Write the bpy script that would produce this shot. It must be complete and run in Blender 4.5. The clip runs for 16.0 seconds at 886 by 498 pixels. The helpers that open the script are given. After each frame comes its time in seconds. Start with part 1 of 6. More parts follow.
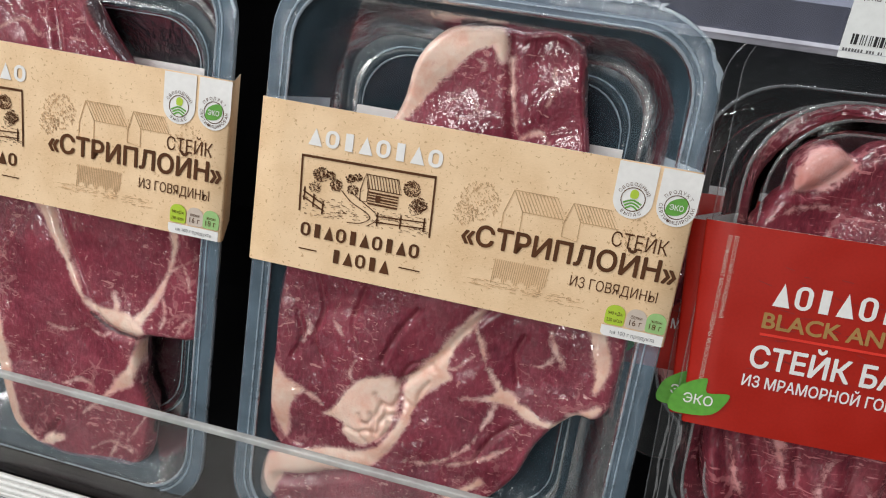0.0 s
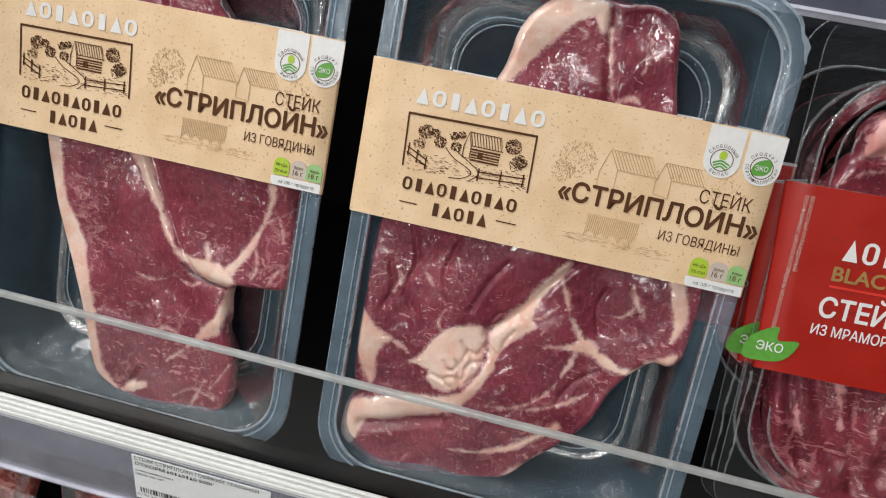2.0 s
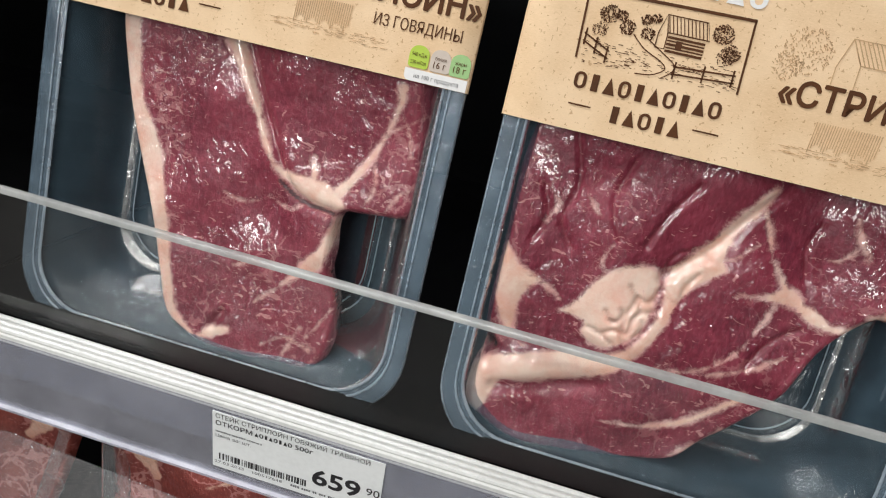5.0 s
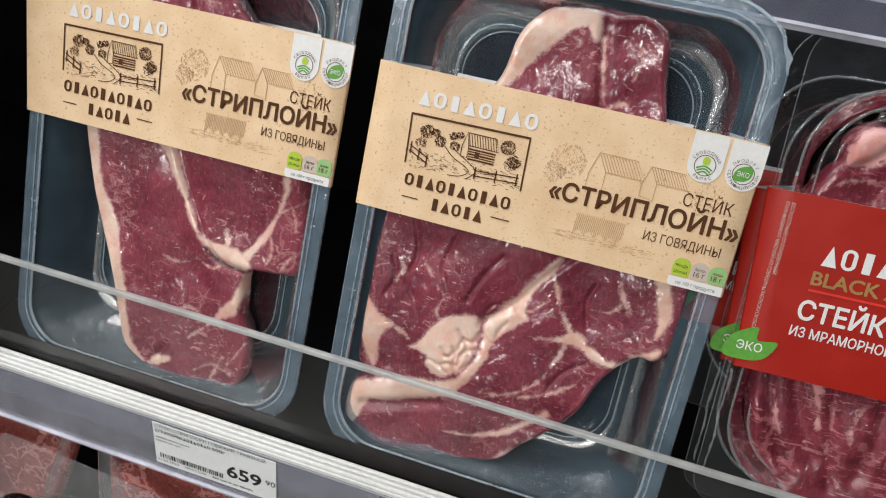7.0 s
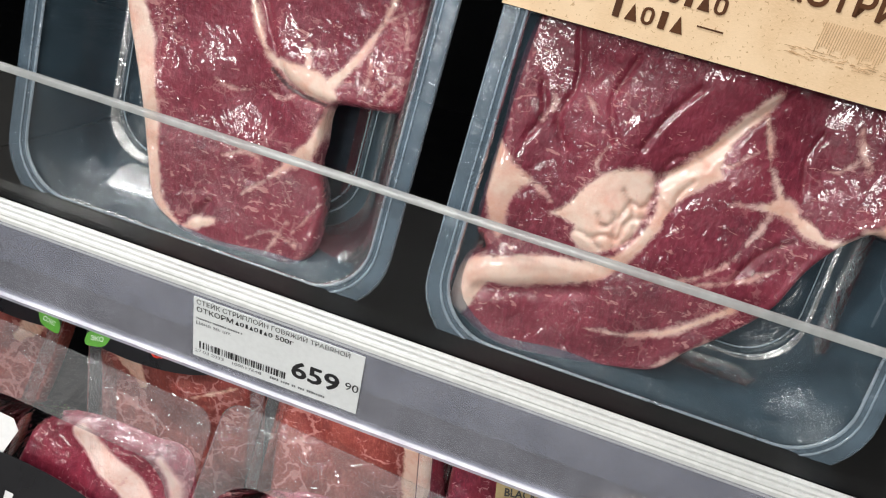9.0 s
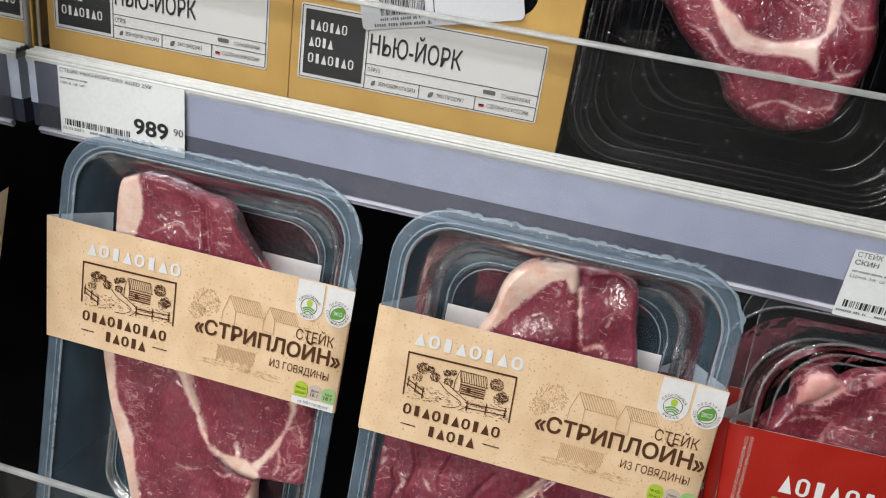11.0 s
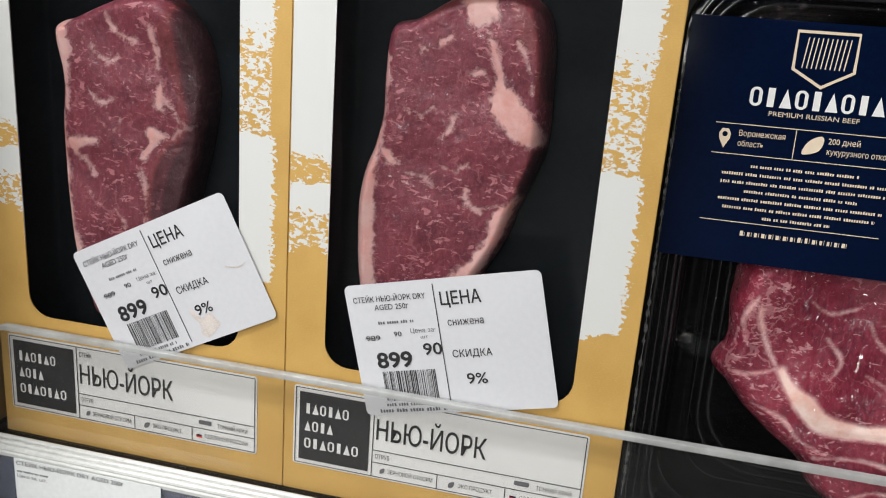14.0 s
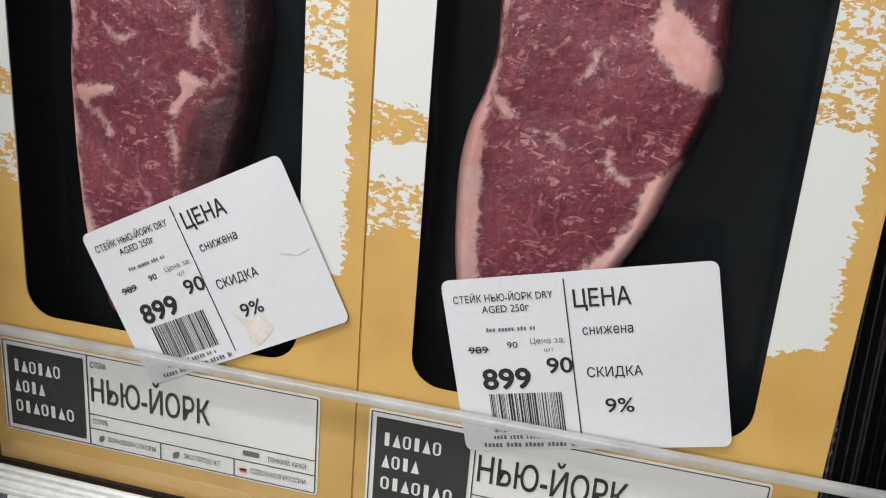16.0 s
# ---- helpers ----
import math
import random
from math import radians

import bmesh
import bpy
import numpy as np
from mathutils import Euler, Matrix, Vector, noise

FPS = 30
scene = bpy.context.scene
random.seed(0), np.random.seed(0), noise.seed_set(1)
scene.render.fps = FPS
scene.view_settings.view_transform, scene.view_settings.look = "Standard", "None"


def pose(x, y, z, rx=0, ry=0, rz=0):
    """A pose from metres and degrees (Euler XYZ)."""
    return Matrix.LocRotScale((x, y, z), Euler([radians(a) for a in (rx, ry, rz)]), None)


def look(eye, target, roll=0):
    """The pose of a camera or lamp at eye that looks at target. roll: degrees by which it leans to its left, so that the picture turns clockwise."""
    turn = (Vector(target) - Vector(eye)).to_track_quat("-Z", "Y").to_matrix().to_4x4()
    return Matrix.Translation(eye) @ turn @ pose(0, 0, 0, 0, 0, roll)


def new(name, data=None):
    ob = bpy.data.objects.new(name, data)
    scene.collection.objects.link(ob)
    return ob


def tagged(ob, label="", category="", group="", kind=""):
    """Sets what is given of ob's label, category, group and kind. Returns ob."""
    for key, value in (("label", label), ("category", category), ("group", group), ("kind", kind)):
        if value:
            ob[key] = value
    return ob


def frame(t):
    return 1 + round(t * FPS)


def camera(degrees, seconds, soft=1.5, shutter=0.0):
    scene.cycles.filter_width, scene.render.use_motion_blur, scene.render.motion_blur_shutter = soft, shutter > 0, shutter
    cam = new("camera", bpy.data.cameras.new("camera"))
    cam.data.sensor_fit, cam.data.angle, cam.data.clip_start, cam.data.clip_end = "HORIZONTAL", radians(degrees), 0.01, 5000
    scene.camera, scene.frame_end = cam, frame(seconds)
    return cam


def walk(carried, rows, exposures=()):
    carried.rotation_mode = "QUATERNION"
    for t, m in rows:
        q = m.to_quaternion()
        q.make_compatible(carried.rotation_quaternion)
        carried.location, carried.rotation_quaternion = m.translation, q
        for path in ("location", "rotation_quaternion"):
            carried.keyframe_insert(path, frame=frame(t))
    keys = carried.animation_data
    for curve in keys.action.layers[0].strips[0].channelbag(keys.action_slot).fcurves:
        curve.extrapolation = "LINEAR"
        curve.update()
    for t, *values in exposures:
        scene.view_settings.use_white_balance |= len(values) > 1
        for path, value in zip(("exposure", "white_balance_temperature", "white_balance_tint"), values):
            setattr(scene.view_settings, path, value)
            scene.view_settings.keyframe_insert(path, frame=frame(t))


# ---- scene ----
cam = camera(58.0, 16.0, soft=1.1)
PATH = [
    (0, (0.3666, -0.3396, -0.0433), (-0.0095, 1.414, -0.9291), 6.2),
    (0.5, (0.3566, -0.3279, -0.0465), (0.0456, 1.428, -0.9524), 6.8),
    (1, (0.3486, -0.3334, -0.0519), (0.0536, 1.424, -0.96), 6.7),
    (1.5, (0.3336, -0.3631, -0.0571), (0.0526, 1.412, -0.9337), 7.5),
    (2, (0.3136, -0.3866, -0.0618), (0.0457, 1.401, -0.9184), 9.2),
    (2.5, (0.2776, -0.4018, -0.1046), (-0.0173, 1.388, -0.9473), 11.0),
    (3, (0.2536, -0.3806, -0.1448), (-0.0844, 1.398, -0.9956), 10.9),
    (3.2, (0.2476, -0.3713, -0.1628), (-0.0915, 1.41, -1.006), 10.9),
    (5.3, (0.2536, -0.3462, -0.1321), (-0.0324, 1.448, -0.9674), 11.0),
    (5.5, (0.2616, -0.3508, -0.1276), (-0.0253, 1.452, -0.9436), 10.8),
    (6, (0.2746, -0.3709, -0.0865), (-0.0225, 1.426, -0.9122), 9.9),
    (6.5, (0.2956, -0.3888, -0.0426), (-0.0584, 1.376, -0.9141), 8.9),
    (7, (0.3436, -0.4014, -0.0484), (-0.0483, 1.348, -0.9354), 9.3),
    (7.5, (0.3196, -0.3924, -0.1316), (-0.0804, 1.355, -1.019), 11.6),
    (8, (0.2776, -0.3695, -0.1961), (-0.0924, 1.392, -1.069), 13.0),
    (8.5, (0.2536, -0.3409, -0.212), (-0.0283, 1.439, -1.079), 14.4),
    (9, (0.2646, -0.3503, -0.1638), (-0.0173, 1.407, -1.076), 14.2),
    (9.5, (0.2836, -0.3772, -0.109), (-0.0034, 1.379, -1.022), 14.0),
    (10, (0.3216, -0.3867, -0.0106), (-0.0454, 1.356, -0.9213), 10.4),
    (10.2, (0.3206, -0.3868, 0.0095), (-0.0465, 1.362, -0.8888), 10.0),
    (12.3, (0.3072, -0.4252, 0.1303), (-0.0413, 1.449, -0.4752), 5.9),
    (12.5, (0.3119, -0.4224, 0.1381), (-0.0503, 1.46, -0.4338), 5.6),
    (13, (0.2972, -0.3917, 0.1435), (-0.0492, 1.497, -0.4157), 5.4),
    (13.5, (0.2821, -0.3436, 0.1641), (-0.0926, 1.54, -0.394), 4.7),
    (14, (0.2737, -0.3035, 0.1587), (-0.1329, 1.579, -0.3819), 4.4),
    (14.5, (0.2561, -0.2823, 0.1513), (-0.1588, 1.6, -0.3836), 4.5),
    (15, (0.2345, -0.2651, 0.1451), (-0.1825, 1.614, -0.3964), 4.7),
    (15.5, (0.2185, -0.2438, 0.139), (-0.195, 1.63, -0.4237), 4.7),
    (16, (0.2199, -0.2341, 0.1312), (-0.2045, 1.636, -0.4369), 4.6),
]
walk(cam, [(t, look(eye, target, roll)) for t, eye, target, roll in PATH], [(0, 0.0), (3, 0.03), (5.4, 0.12), (7, 0.06), (8.2, 0.25), (9.2, 0.30), (10.2, 0.06), (12.3, 0.13), (14, 0.13), (16, 0.10)])

from mathutils.geometry import tessellate_polygon

# ---------------------------------------------------------------- light
world = bpy.data.worlds.new("store_air")
scene.world = world
world.use_nodes = True
world.node_tree.nodes["Background"].inputs[0].default_value = (0.9, 0.95, 1.0, 1)
world.node_tree.nodes["Background"].inputs[1].default_value = 0.05


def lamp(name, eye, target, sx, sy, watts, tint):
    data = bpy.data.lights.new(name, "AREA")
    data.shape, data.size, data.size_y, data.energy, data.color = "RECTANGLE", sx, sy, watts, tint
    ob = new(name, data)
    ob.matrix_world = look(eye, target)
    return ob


# rows of ceiling tubes along the aisles, out of view
for y, watts, wide in ((-0.9, 17, 0.12), (-2.2, 34, 0.16), (-3.6, 66, 0.3), (-5.2, 150, 0.5), (-7.0, 280, 0.7)):
    lamp("ceiling_lamp", (-1.1, y, 1.62), (-1.1, y + 0.05, 0), 3.4, wide, watts * 0.92, (1.0, 0.98, 0.95))
# fill lamp added at upper left, out of view, to brighten the left side
lamp("left_fill_strip", (-0.40, -0.26, 0.62), (-0.40, -0.02, -0.1), 1.1, 0.05, 6.6, (0.97, 0.98, 1.0))
# fill strips added under the front of the two upper shelves to brighten packs
lamp("shelf_fill_upper", (0.7, 0.030, -0.0715), (0.7, 0.020, -0.40), 1.5, 0.012, 0.80, (0.98, 0.98, 1.0))
lamp("shelf_fill_middle", (0.7, -0.0080, -0.3725), (0.7, -0.018, -0.60), 1.5, 0.012, 2.2, (0.98, 0.98, 1.0))


# ---------------------------------------------------------------- materials
class Mat:
    """A node material with short ways to add nodes."""

    def __init__(self, name):
        self.m = bpy.data.materials.new(name)
        self.m.use_nodes = True
        self.t = self.m.node_tree
        self.t.nodes.clear()
        self.out = self.t.nodes.new("ShaderNodeOutputMaterial")

    def n(self, kind, ins=None, **props):
        node = self.t.nodes.new("ShaderNode" + kind)
        for k, v in props.items():
            if k == "ops":
                node.operation = v
            elif k == "blend":
                node.blend_type = v
            elif k == "dtype":
                node.data_type = v
            elif k == "attr":
                node.attribute_name = v
            elif k == "clampit":
                node.use_clamp = v
            elif k == "feat":
                node.feature = v
            elif k == "smooth":
                node.interpolation_type = v
        for k, v in (ins or {}).items():
            self.put(node.inputs[k], v)
        return node

    def put(self, socket, v):
        if isinstance(v, bpy.types.NodeSocket):
            self.t.links.new(v, socket)
        elif isinstance(v, bpy.types.Node):
            self.t.links.new(v.outputs[0], socket)
        elif isinstance(v, (tuple, list)) and len(v) == 3 and len(socket.default_value) == 4:
            socket.default_value = (*v, 1)
        else:
            socket.default_value = v

    def math(self, op, a, b=0.0, clamp=False):
        return self.n("Math", {0: a, 1: b}, ops=op, clampit=clamp).outputs[0]

    def step(self, v, lo, hi, a=0.0, b=1.0):
        return self.n("MapRange", {0: v, 1: lo, 2: hi, 3: a, 4: b}, smooth="SMOOTHSTEP").outputs[0]

    def mix(self, f, a, b):
        node = self.n("Mix", dtype="RGBA")
        self.put(node.inputs[0], f)
        self.put(node.inputs[6], a)
        self.put(node.inputs[7], b)
        return node.outputs[2]

    def co(self, scale=(1, 1, 1), rot=(0, 0, 0), shift=(0, 0, 0)):
        c = self.n("TexCoord").outputs["Object"]
        return self.n("Mapping", {"Vector": c, "Scale": scale, "Rotation": rot, "Location": shift}).outputs[0]

    def noise(self, co, scale, detail=3.0, rough=0.5, distort=0.0):
        return self.n("TexNoise", {"Vector": co, "Scale": scale, "Detail": detail, "Roughness": rough, "Distortion": distort}).outputs[0]

    def bump(self, height, strength, distance):
        return self.n("Bump", {"Height": height, "Strength": strength, "Distance": distance}).outputs[0]

    def principled(self, **k):
        names = {"color": "Base Color", "rough": "Roughness", "metal": "Metallic", "normal": "Normal", "spec": "Specular IOR Level", "coat": "Coat Weight", "coat_rough": "Coat Roughness", "coat_normal": "Coat Normal", "alpha": "Alpha", "sss": "Subsurface Weight", "sss_r": "Subsurface Radius", "sss_s": "Subsurface Scale", "ior": "IOR", "trans": "Transmission Weight", "emit": "Emission Color", "emit_s": "Emission Strength"}
        return self.n("BsdfPrincipled", {names[a]: b for a, b in k.items()}).outputs[0]

    def done(self, shader):
        self.put(self.out.inputs[0], shader)
        return self.m


def plain(name, color, rough=0.5, metal=0.0, grain=0.06, scale=400, bump=0.0, coat=0.0, spec=0.5):
    """Paint, print or metal with a little unevenness."""
    m = Mat(name)
    co = m.co()
    n = m.noise(co, scale, 4)
    n2 = m.noise(co, scale * 0.06, 3)
    v = m.math("ADD", m.math("MULTIPLY", n, 0.5), m.math("MULTIPLY", n2, 0.5))
    dark = tuple(c * (1 - grain * 2) for c in color)
    lite = tuple(min(1, c * (1 + grain)) for c in color)
    k = dict(color=m.mix(m.step(v, 0.3, 0.7), dark, lite), rough=m.step(n2, 0.2, 0.8, rough * 0.85, min(1, rough * 1.2)), metal=metal, coat=coat, spec=spec)
    if bump:
        k["normal"] = m.bump(n, 0.4, bump)
    return m.done(m.principled(**k))


def kraft(name, base, spots, fleck, scale=900, rough=0.7):
    """Paper or card with fibres, flecks and soft blotches."""
    m = Mat(name)
    co = m.co()
    fib = m.noise(m.co((1, 3.2, 1)), scale, 5, 0.65)
    blot = m.noise(co, 38, 3)
    fl = m.noise(co, scale * 0.75, 2, 0.6, 0.6)
    c = m.mix(m.step(blot, 0.3, 0.75), tuple(min(1, x * 1.04) for x in base), (base[0] * 0.88, base[1] * 0.82, base[2] * 0.74))
    c = m.mix(m.math("MULTIPLY", m.step(fib, 0.35, 0.75), 0.35), c, tuple(min(1, x * 1.18) for x in base))
    c = m.mix(m.math("MULTIPLY", m.step(fl, spots, spots + 0.05), 0.75), c, fleck)
    return m.done(m.principled(color=c, rough=rough, spec=0.35, normal=m.bump(fib, 0.25, 0.0003)))


def clear(name, tint=(1, 1, 1), veil=0.1, veil_color=(0.6, 0.66, 0.72), rough=0.06, ripple=0.0, ripple_scale=60, gloss=1.0):
    """Thin clear plastic: lets the light straight through, with a faint milky veil and a glossy face."""
    m = Mat(name)
    co = m.co()
    ln = m.n("LayerWeight", {"Blend": 0.35}).outputs["Fresnel"]
    kw = {}
    if ripple:
        h = m.math("ADD", m.noise(co, ripple_scale, 4, 0.6, 0.8), m.math("MULTIPLY", m.noise(co, ripple_scale * 6, 2), 0.15))
        kw["Normal"] = m.bump(h, 0.8, ripple)
    see = m.n("BsdfTransparent", {"Color": tint}).outputs[0]
    cloud = m.step(m.noise(co, 55, 4, 0.6), 0.25, 0.8, veil * 0.75, veil * 1.25)
    milk = m.n("BsdfDiffuse", {"Color": veil_color}).outputs[0]
    body = m.n("MixShader", {0: cloud, 1: see, 2: milk}).outputs[0]
    shine = m.n("BsdfGlossy", {"Roughness": rough, **kw}).outputs[0]
    fac = m.math("MULTIPLY", m.step(ln, 0.0, 1.0, 0.045, 0.9), gloss)
    return m.done(m.n("MixShader", {0: fac, 1: body, 2: shine}).outputs[0])


def meat(name, red, deep, fat, turn=0.1, flecks=0.5, size=1.0, film=1.0, wob=1.0, veins=0.5, crinkle=1.0, stretch=1.0):
    """Raw beef: fat where the mesh says so, dashes and thin branching veins of marbling, a wet wrinkled film over it."""
    m = Mat(name)
    flat = m.co()
    soft = m.n("TexNoise", {"Vector": flat, "Scale": 60.0, "Detail": 4.0, "Roughness": 0.6})
    warp = m.n("VectorMath", {0: soft.outputs["Color"], 1: (0.5, 0.5, 0.5)}, ops="SUBTRACT").outputs[0]
    warp = m.n("VectorMath", {0: warp, 3: 0.022}, ops="SCALE").outputs[0]
    bent = m.n("VectorMath", {0: flat, 1: warp}, ops="ADD").outputs[0]
    level = m.n("Attribute", attr="fat").outputs["Fac"]
    edge = m.math("ADD", m.math("MULTIPLY", m.math("SUBTRACT", m.noise(flat, 95, 3, 0.55), 0.5), 7.5 * wob), m.math("MULTIPLY", m.math("SUBTRACT", m.noise(flat, 300, 6, 0.75, 0.6), 0.5), 8.0 * wob))
    f = m.step(m.math("ADD", level, edge), -0.9, 1.5)
    dark = m.n("Attribute", attr="dark").outputs["Fac"]
    # thin veins that branch and fade
    cells = m.n("TexVoronoi", {"Vector": bent, "Scale": 80.0 / size}, feat="DISTANCE_TO_EDGE").outputs["Distance"]
    where = m.step(m.noise(flat, 34, 3, 0.6), 0.50 - 0.13 * veins * veins, 0.68 - 0.10 * veins * veins, 0.0, 0.04 + 0.05 * veins)
    where = m.math("ADD", where, m.math("MULTIPLY", m.step(level, -8.0, -2.0), m.step(m.noise(flat, 46, 2), 0.47, 0.6, 0.0, 0.035)))
    vein = m.math("MULTIPLY", m.step(m.math("SUBTRACT", where, cells), 0.0, 0.04), veins)
    # short dashes that follow the grain
    dash = []
    for sc, rot, st, cut in ((230 / size, turn, (0.66, 1.3, 1), 0.665), (360 / size, turn + 0.5, (0.7, 1.25, 1), 0.67), (420 / size, turn - 0.9, (0.7, 1.2, 1), 0.69)):
        n = m.noise(m.co((st[0] / stretch, st[1] * stretch, 1), (0, 0, rot)), sc, 3.0, 0.55, 0.9 / stretch)
        lo = m.math("SUBTRACT", cut - 0.06 * flecks, m.step(m.noise(flat, 30, 2), 0.40, 0.65, -0.01, 0.05))
        dash.append(m.step(m.math("SUBTRACT", n, lo), 0.0, 0.045))
    v = m.math("MAXIMUM", m.math("MAXIMUM", dash[0], dash[1]), m.math("MULTIPLY", dash[2], 0.4))
    v = m.math("MAXIMUM", m.math("MULTIPLY", v, min(0.85, 0.45 + 0.3 * flecks)), m.math("MULTIPLY", vein, 0.48))
    tone = m.noise(flat, 42, 6, 0.68)
    fibre = m.noise(m.co((1.4, 0.5, 1), (0, 0, turn + 0.6)), 480, 4, 0.65)
    c = m.mix(m.step(tone, 0.34, 0.68), red, deep)
    c = m.mix(m.math("MULTIPLY", m.step(fibre, 0.42, 0.74), 0.50), c, (red[0] * 1.6, red[1] * 2.0, red[2] * 1.9))
    speck = m.noise(m.co((1.3, 0.6, 1), (0, 0, turn - 0.3)), 900, 3, 0.7)
    c = m.mix(m.math("MULTIPLY", m.step(speck, 0.50, 0.72), 0.22), c, (deep[0] * 0.62, deep[1] * 0.7, deep[2] * 0.7))
    c = m.mix(m.math("MULTIPLY", m.step(m.noise(flat, 95, 3), 0.55, 0.75), 0.4), c, (deep[0] * 0.7, deep[1] * 0.8, deep[2] * 0.9))
    fc = m.mix(m.step(m.noise(flat, 70, 5, 0.7), 0.35, 0.72), fat, (fat[0] * 0.90, fat[1] * 0.66, fat[2] * 0.60))
    fc = m.mix(m.math("MULTIPLY", m.step(m.noise(bent, 170, 5, 0.7, 1.0), 0.58, 0.72), 0.30), fc, (red[0] * 2.2, red[1] * 5, red[2] * 4))
    fc = m.mix(m.math("MULTIPLY", m.step(m.noise(flat, 36, 3, 0.6), 0.52, 0.70), 0.28), fc, (fat[0] * 0.86, fat[1] * 0.52, fat[2] * 0.52))
    fc = m.mix(m.math("MULTIPLY", m.step(level, 1.8, 0.2), 0.38), fc, (red[0] * 2.4, red[1] * 6, red[2] * 5))
    c = m.mix(v, c, (fat[0] * 0.86, fat[1] * 0.58, fat[2] * 0.66))
    c = m.mix(f, c, fc)
    # dark holds browned rims and the painted shade of folds and turned-away meat
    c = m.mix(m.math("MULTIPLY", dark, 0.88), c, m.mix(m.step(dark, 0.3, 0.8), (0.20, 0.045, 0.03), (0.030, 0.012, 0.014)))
    lump = m.math("MULTIPLY", m.math("ADD", m.noise(flat, 150, 4, 0.6), m.math("MULTIPLY", fibre, 0.2)), m.math("SUBTRACT", 1.0, m.math("MULTIPLY", f, 0.65)))
    # folds of the film: sharp ridges in some places, smooth swells elsewhere
    swell = m.noise(m.co((1, 0.8, 1), (0, 0, 0.6)), 115, 2, 0.5, 1.3)
    patch = m.step(m.noise(flat, 26, 3), 0.44, 0.60)
    lines = []
    for k, (sc, rot) in enumerate(((150, 1.0), (240, -0.5))):
        off = m.math("ABSOLUTE", m.math("SUBTRACT", m.noise(m.co((1, 0.6, 1), (0, 0, rot), (k * 3.1, 0, 0)), sc, 2, 0.55, 1.4), 0.5))
        lines.append(m.step(off, 0.045, 0.0))
    fold = m.math("MULTIPLY", m.math("MAXIMUM", lines[0], lines[1]), patch)
    wrink = m.math("ADD", m.math("MULTIPLY", swell, m.math("ADD", m.math("MULTIPLY", patch, 0.55), 0.15)), m.math("MULTIPLY", fold, 0.10))
    bs = m.n("BsdfPrincipled", {"Base Color": c, "Roughness": 0.45, "Specular IOR Level": 0.25, "Normal": m.bump(lump, 0.8, 0.0014), "Coat Weight": film, "Coat IOR": 1.58, "Coat Roughness": 0.03, "Coat Normal": m.bump(wrink, 1.0, 0.0062 * crinkle), "Subsurface Weight": 0.08, "Subsurface Radius": (1.0, 0.35, 0.25), "Subsurface Scale": 0.003}).outputs[0]
    return m.done(bs)


def steel_strip():
    """Dull rolled steel with upright reflections painted in as pale and dark streaks."""
    m = Mat("streaked_steel_rail")
    reflex = m.noise(m.co((1, 0.04, 0.04)), 55, 4, 0.6)
    fine = m.noise(m.co((1, 0.03, 0.03)), 420, 3, 0.6)
    # pale and dark tones stand for what the steel mirrors
    c = m.mix(m.step(reflex, 0.34, 0.66), (0.10, 0.098, 0.10), (0.50, 0.47, 0.46))
    c = m.mix(m.math("MULTIPLY", m.step(fine, 0.4, 0.7), 0.3), c, (0.16, 0.15, 0.16))
    return m.done(m.n("BsdfPrincipled", {"Base Color": c, "Metallic": 0.5, "Roughness": m.step(fine, 0.2, 0.8, 0.2, 0.4)}).outputs[0])


M = {}
M["kraft"] = kraft("kraft_paper", (0.775, 0.575, 0.37), 0.635, (0.46, 0.28, 0.14))
M["white_card"] = plain("white_card", (0.80, 0.80, 0.79), 0.6, grain=0.03)
M["brown"] = plain("brown_ink", (0.095, 0.038, 0.016), 0.7, grain=0.15, scale=1500, spec=0.15)
M["tan"] = plain("tan_ink", (0.53, 0.35, 0.185), 0.6, grain=0.12, scale=1500)
M["white_ink"] = plain("white_ink", (0.75, 0.75, 0.74), 0.5, grain=0.03)
M["black_ink"] = plain("black_ink", (0.018, 0.018, 0.02), 0.45, grain=0.1)
M["grey_ink"] = plain("grey_ink", (0.13, 0.13, 0.14), 0.5)
M["green"] = plain("green_ink", (0.10, 0.34, 0.035), 0.5, grain=0.1)
M["lime"] = plain("lime_ink", (0.40, 0.56, 0.03), 0.5, grain=0.05)
M["sage"] = plain("sage_ink", (0.29, 0.50, 0.19), 0.5, grain=0.05)
M["stone"] = plain("stone_ink", (0.55, 0.47, 0.40), 0.5, grain=0.05)
M["red_card"] = plain("red_card", (0.37, 0.013, 0.006), 0.38, grain=0.06, scale=900, coat=0.12, spec=0.35)
M["red_dark"] = plain("red_dark_ink", (0.27, 0.014, 0.012), 0.4, grain=0.15, scale=1500)
M["red_ink"] = plain("red_ink", (0.72, 0.035, 0.02), 0.4)
M["gold_ink"] = plain("gold_ink", (0.36, 0.21, 0.065), 0.4, grain=0.08)
M["navy"] = plain("navy_card", (0.002, 0.0062, 0.025), 0.09, grain=0.1, scale=700, spec=0.10)
M["beige"] = plain("beige_paper", (0.72, 0.60, 0.45), 0.55, grain=0.03)
M["orange_ink"] = plain("orange_ink", (0.75, 0.14, 0.045), 0.45)
M["black_card"] = plain("black_card", (0.010, 0.010, 0.012), 0.3, grain=0.1, coat=0.2)
M["gold_card"] = plain("gold_card", (0.27, 0.205, 0.10), 0.4, grain=0.08)
M["sticker"] = plain("sticker_paper", (0.66, 0.67, 0.70), 0.5, grain=0.02)
M["tag_paper"] = plain("tag_paper", (0.84, 0.87, 0.87), 0.5, grain=0.03)
M["stain"] = plain("stain", (0.70, 0.64, 0.60), 0.5, grain=0.12, scale=2500)
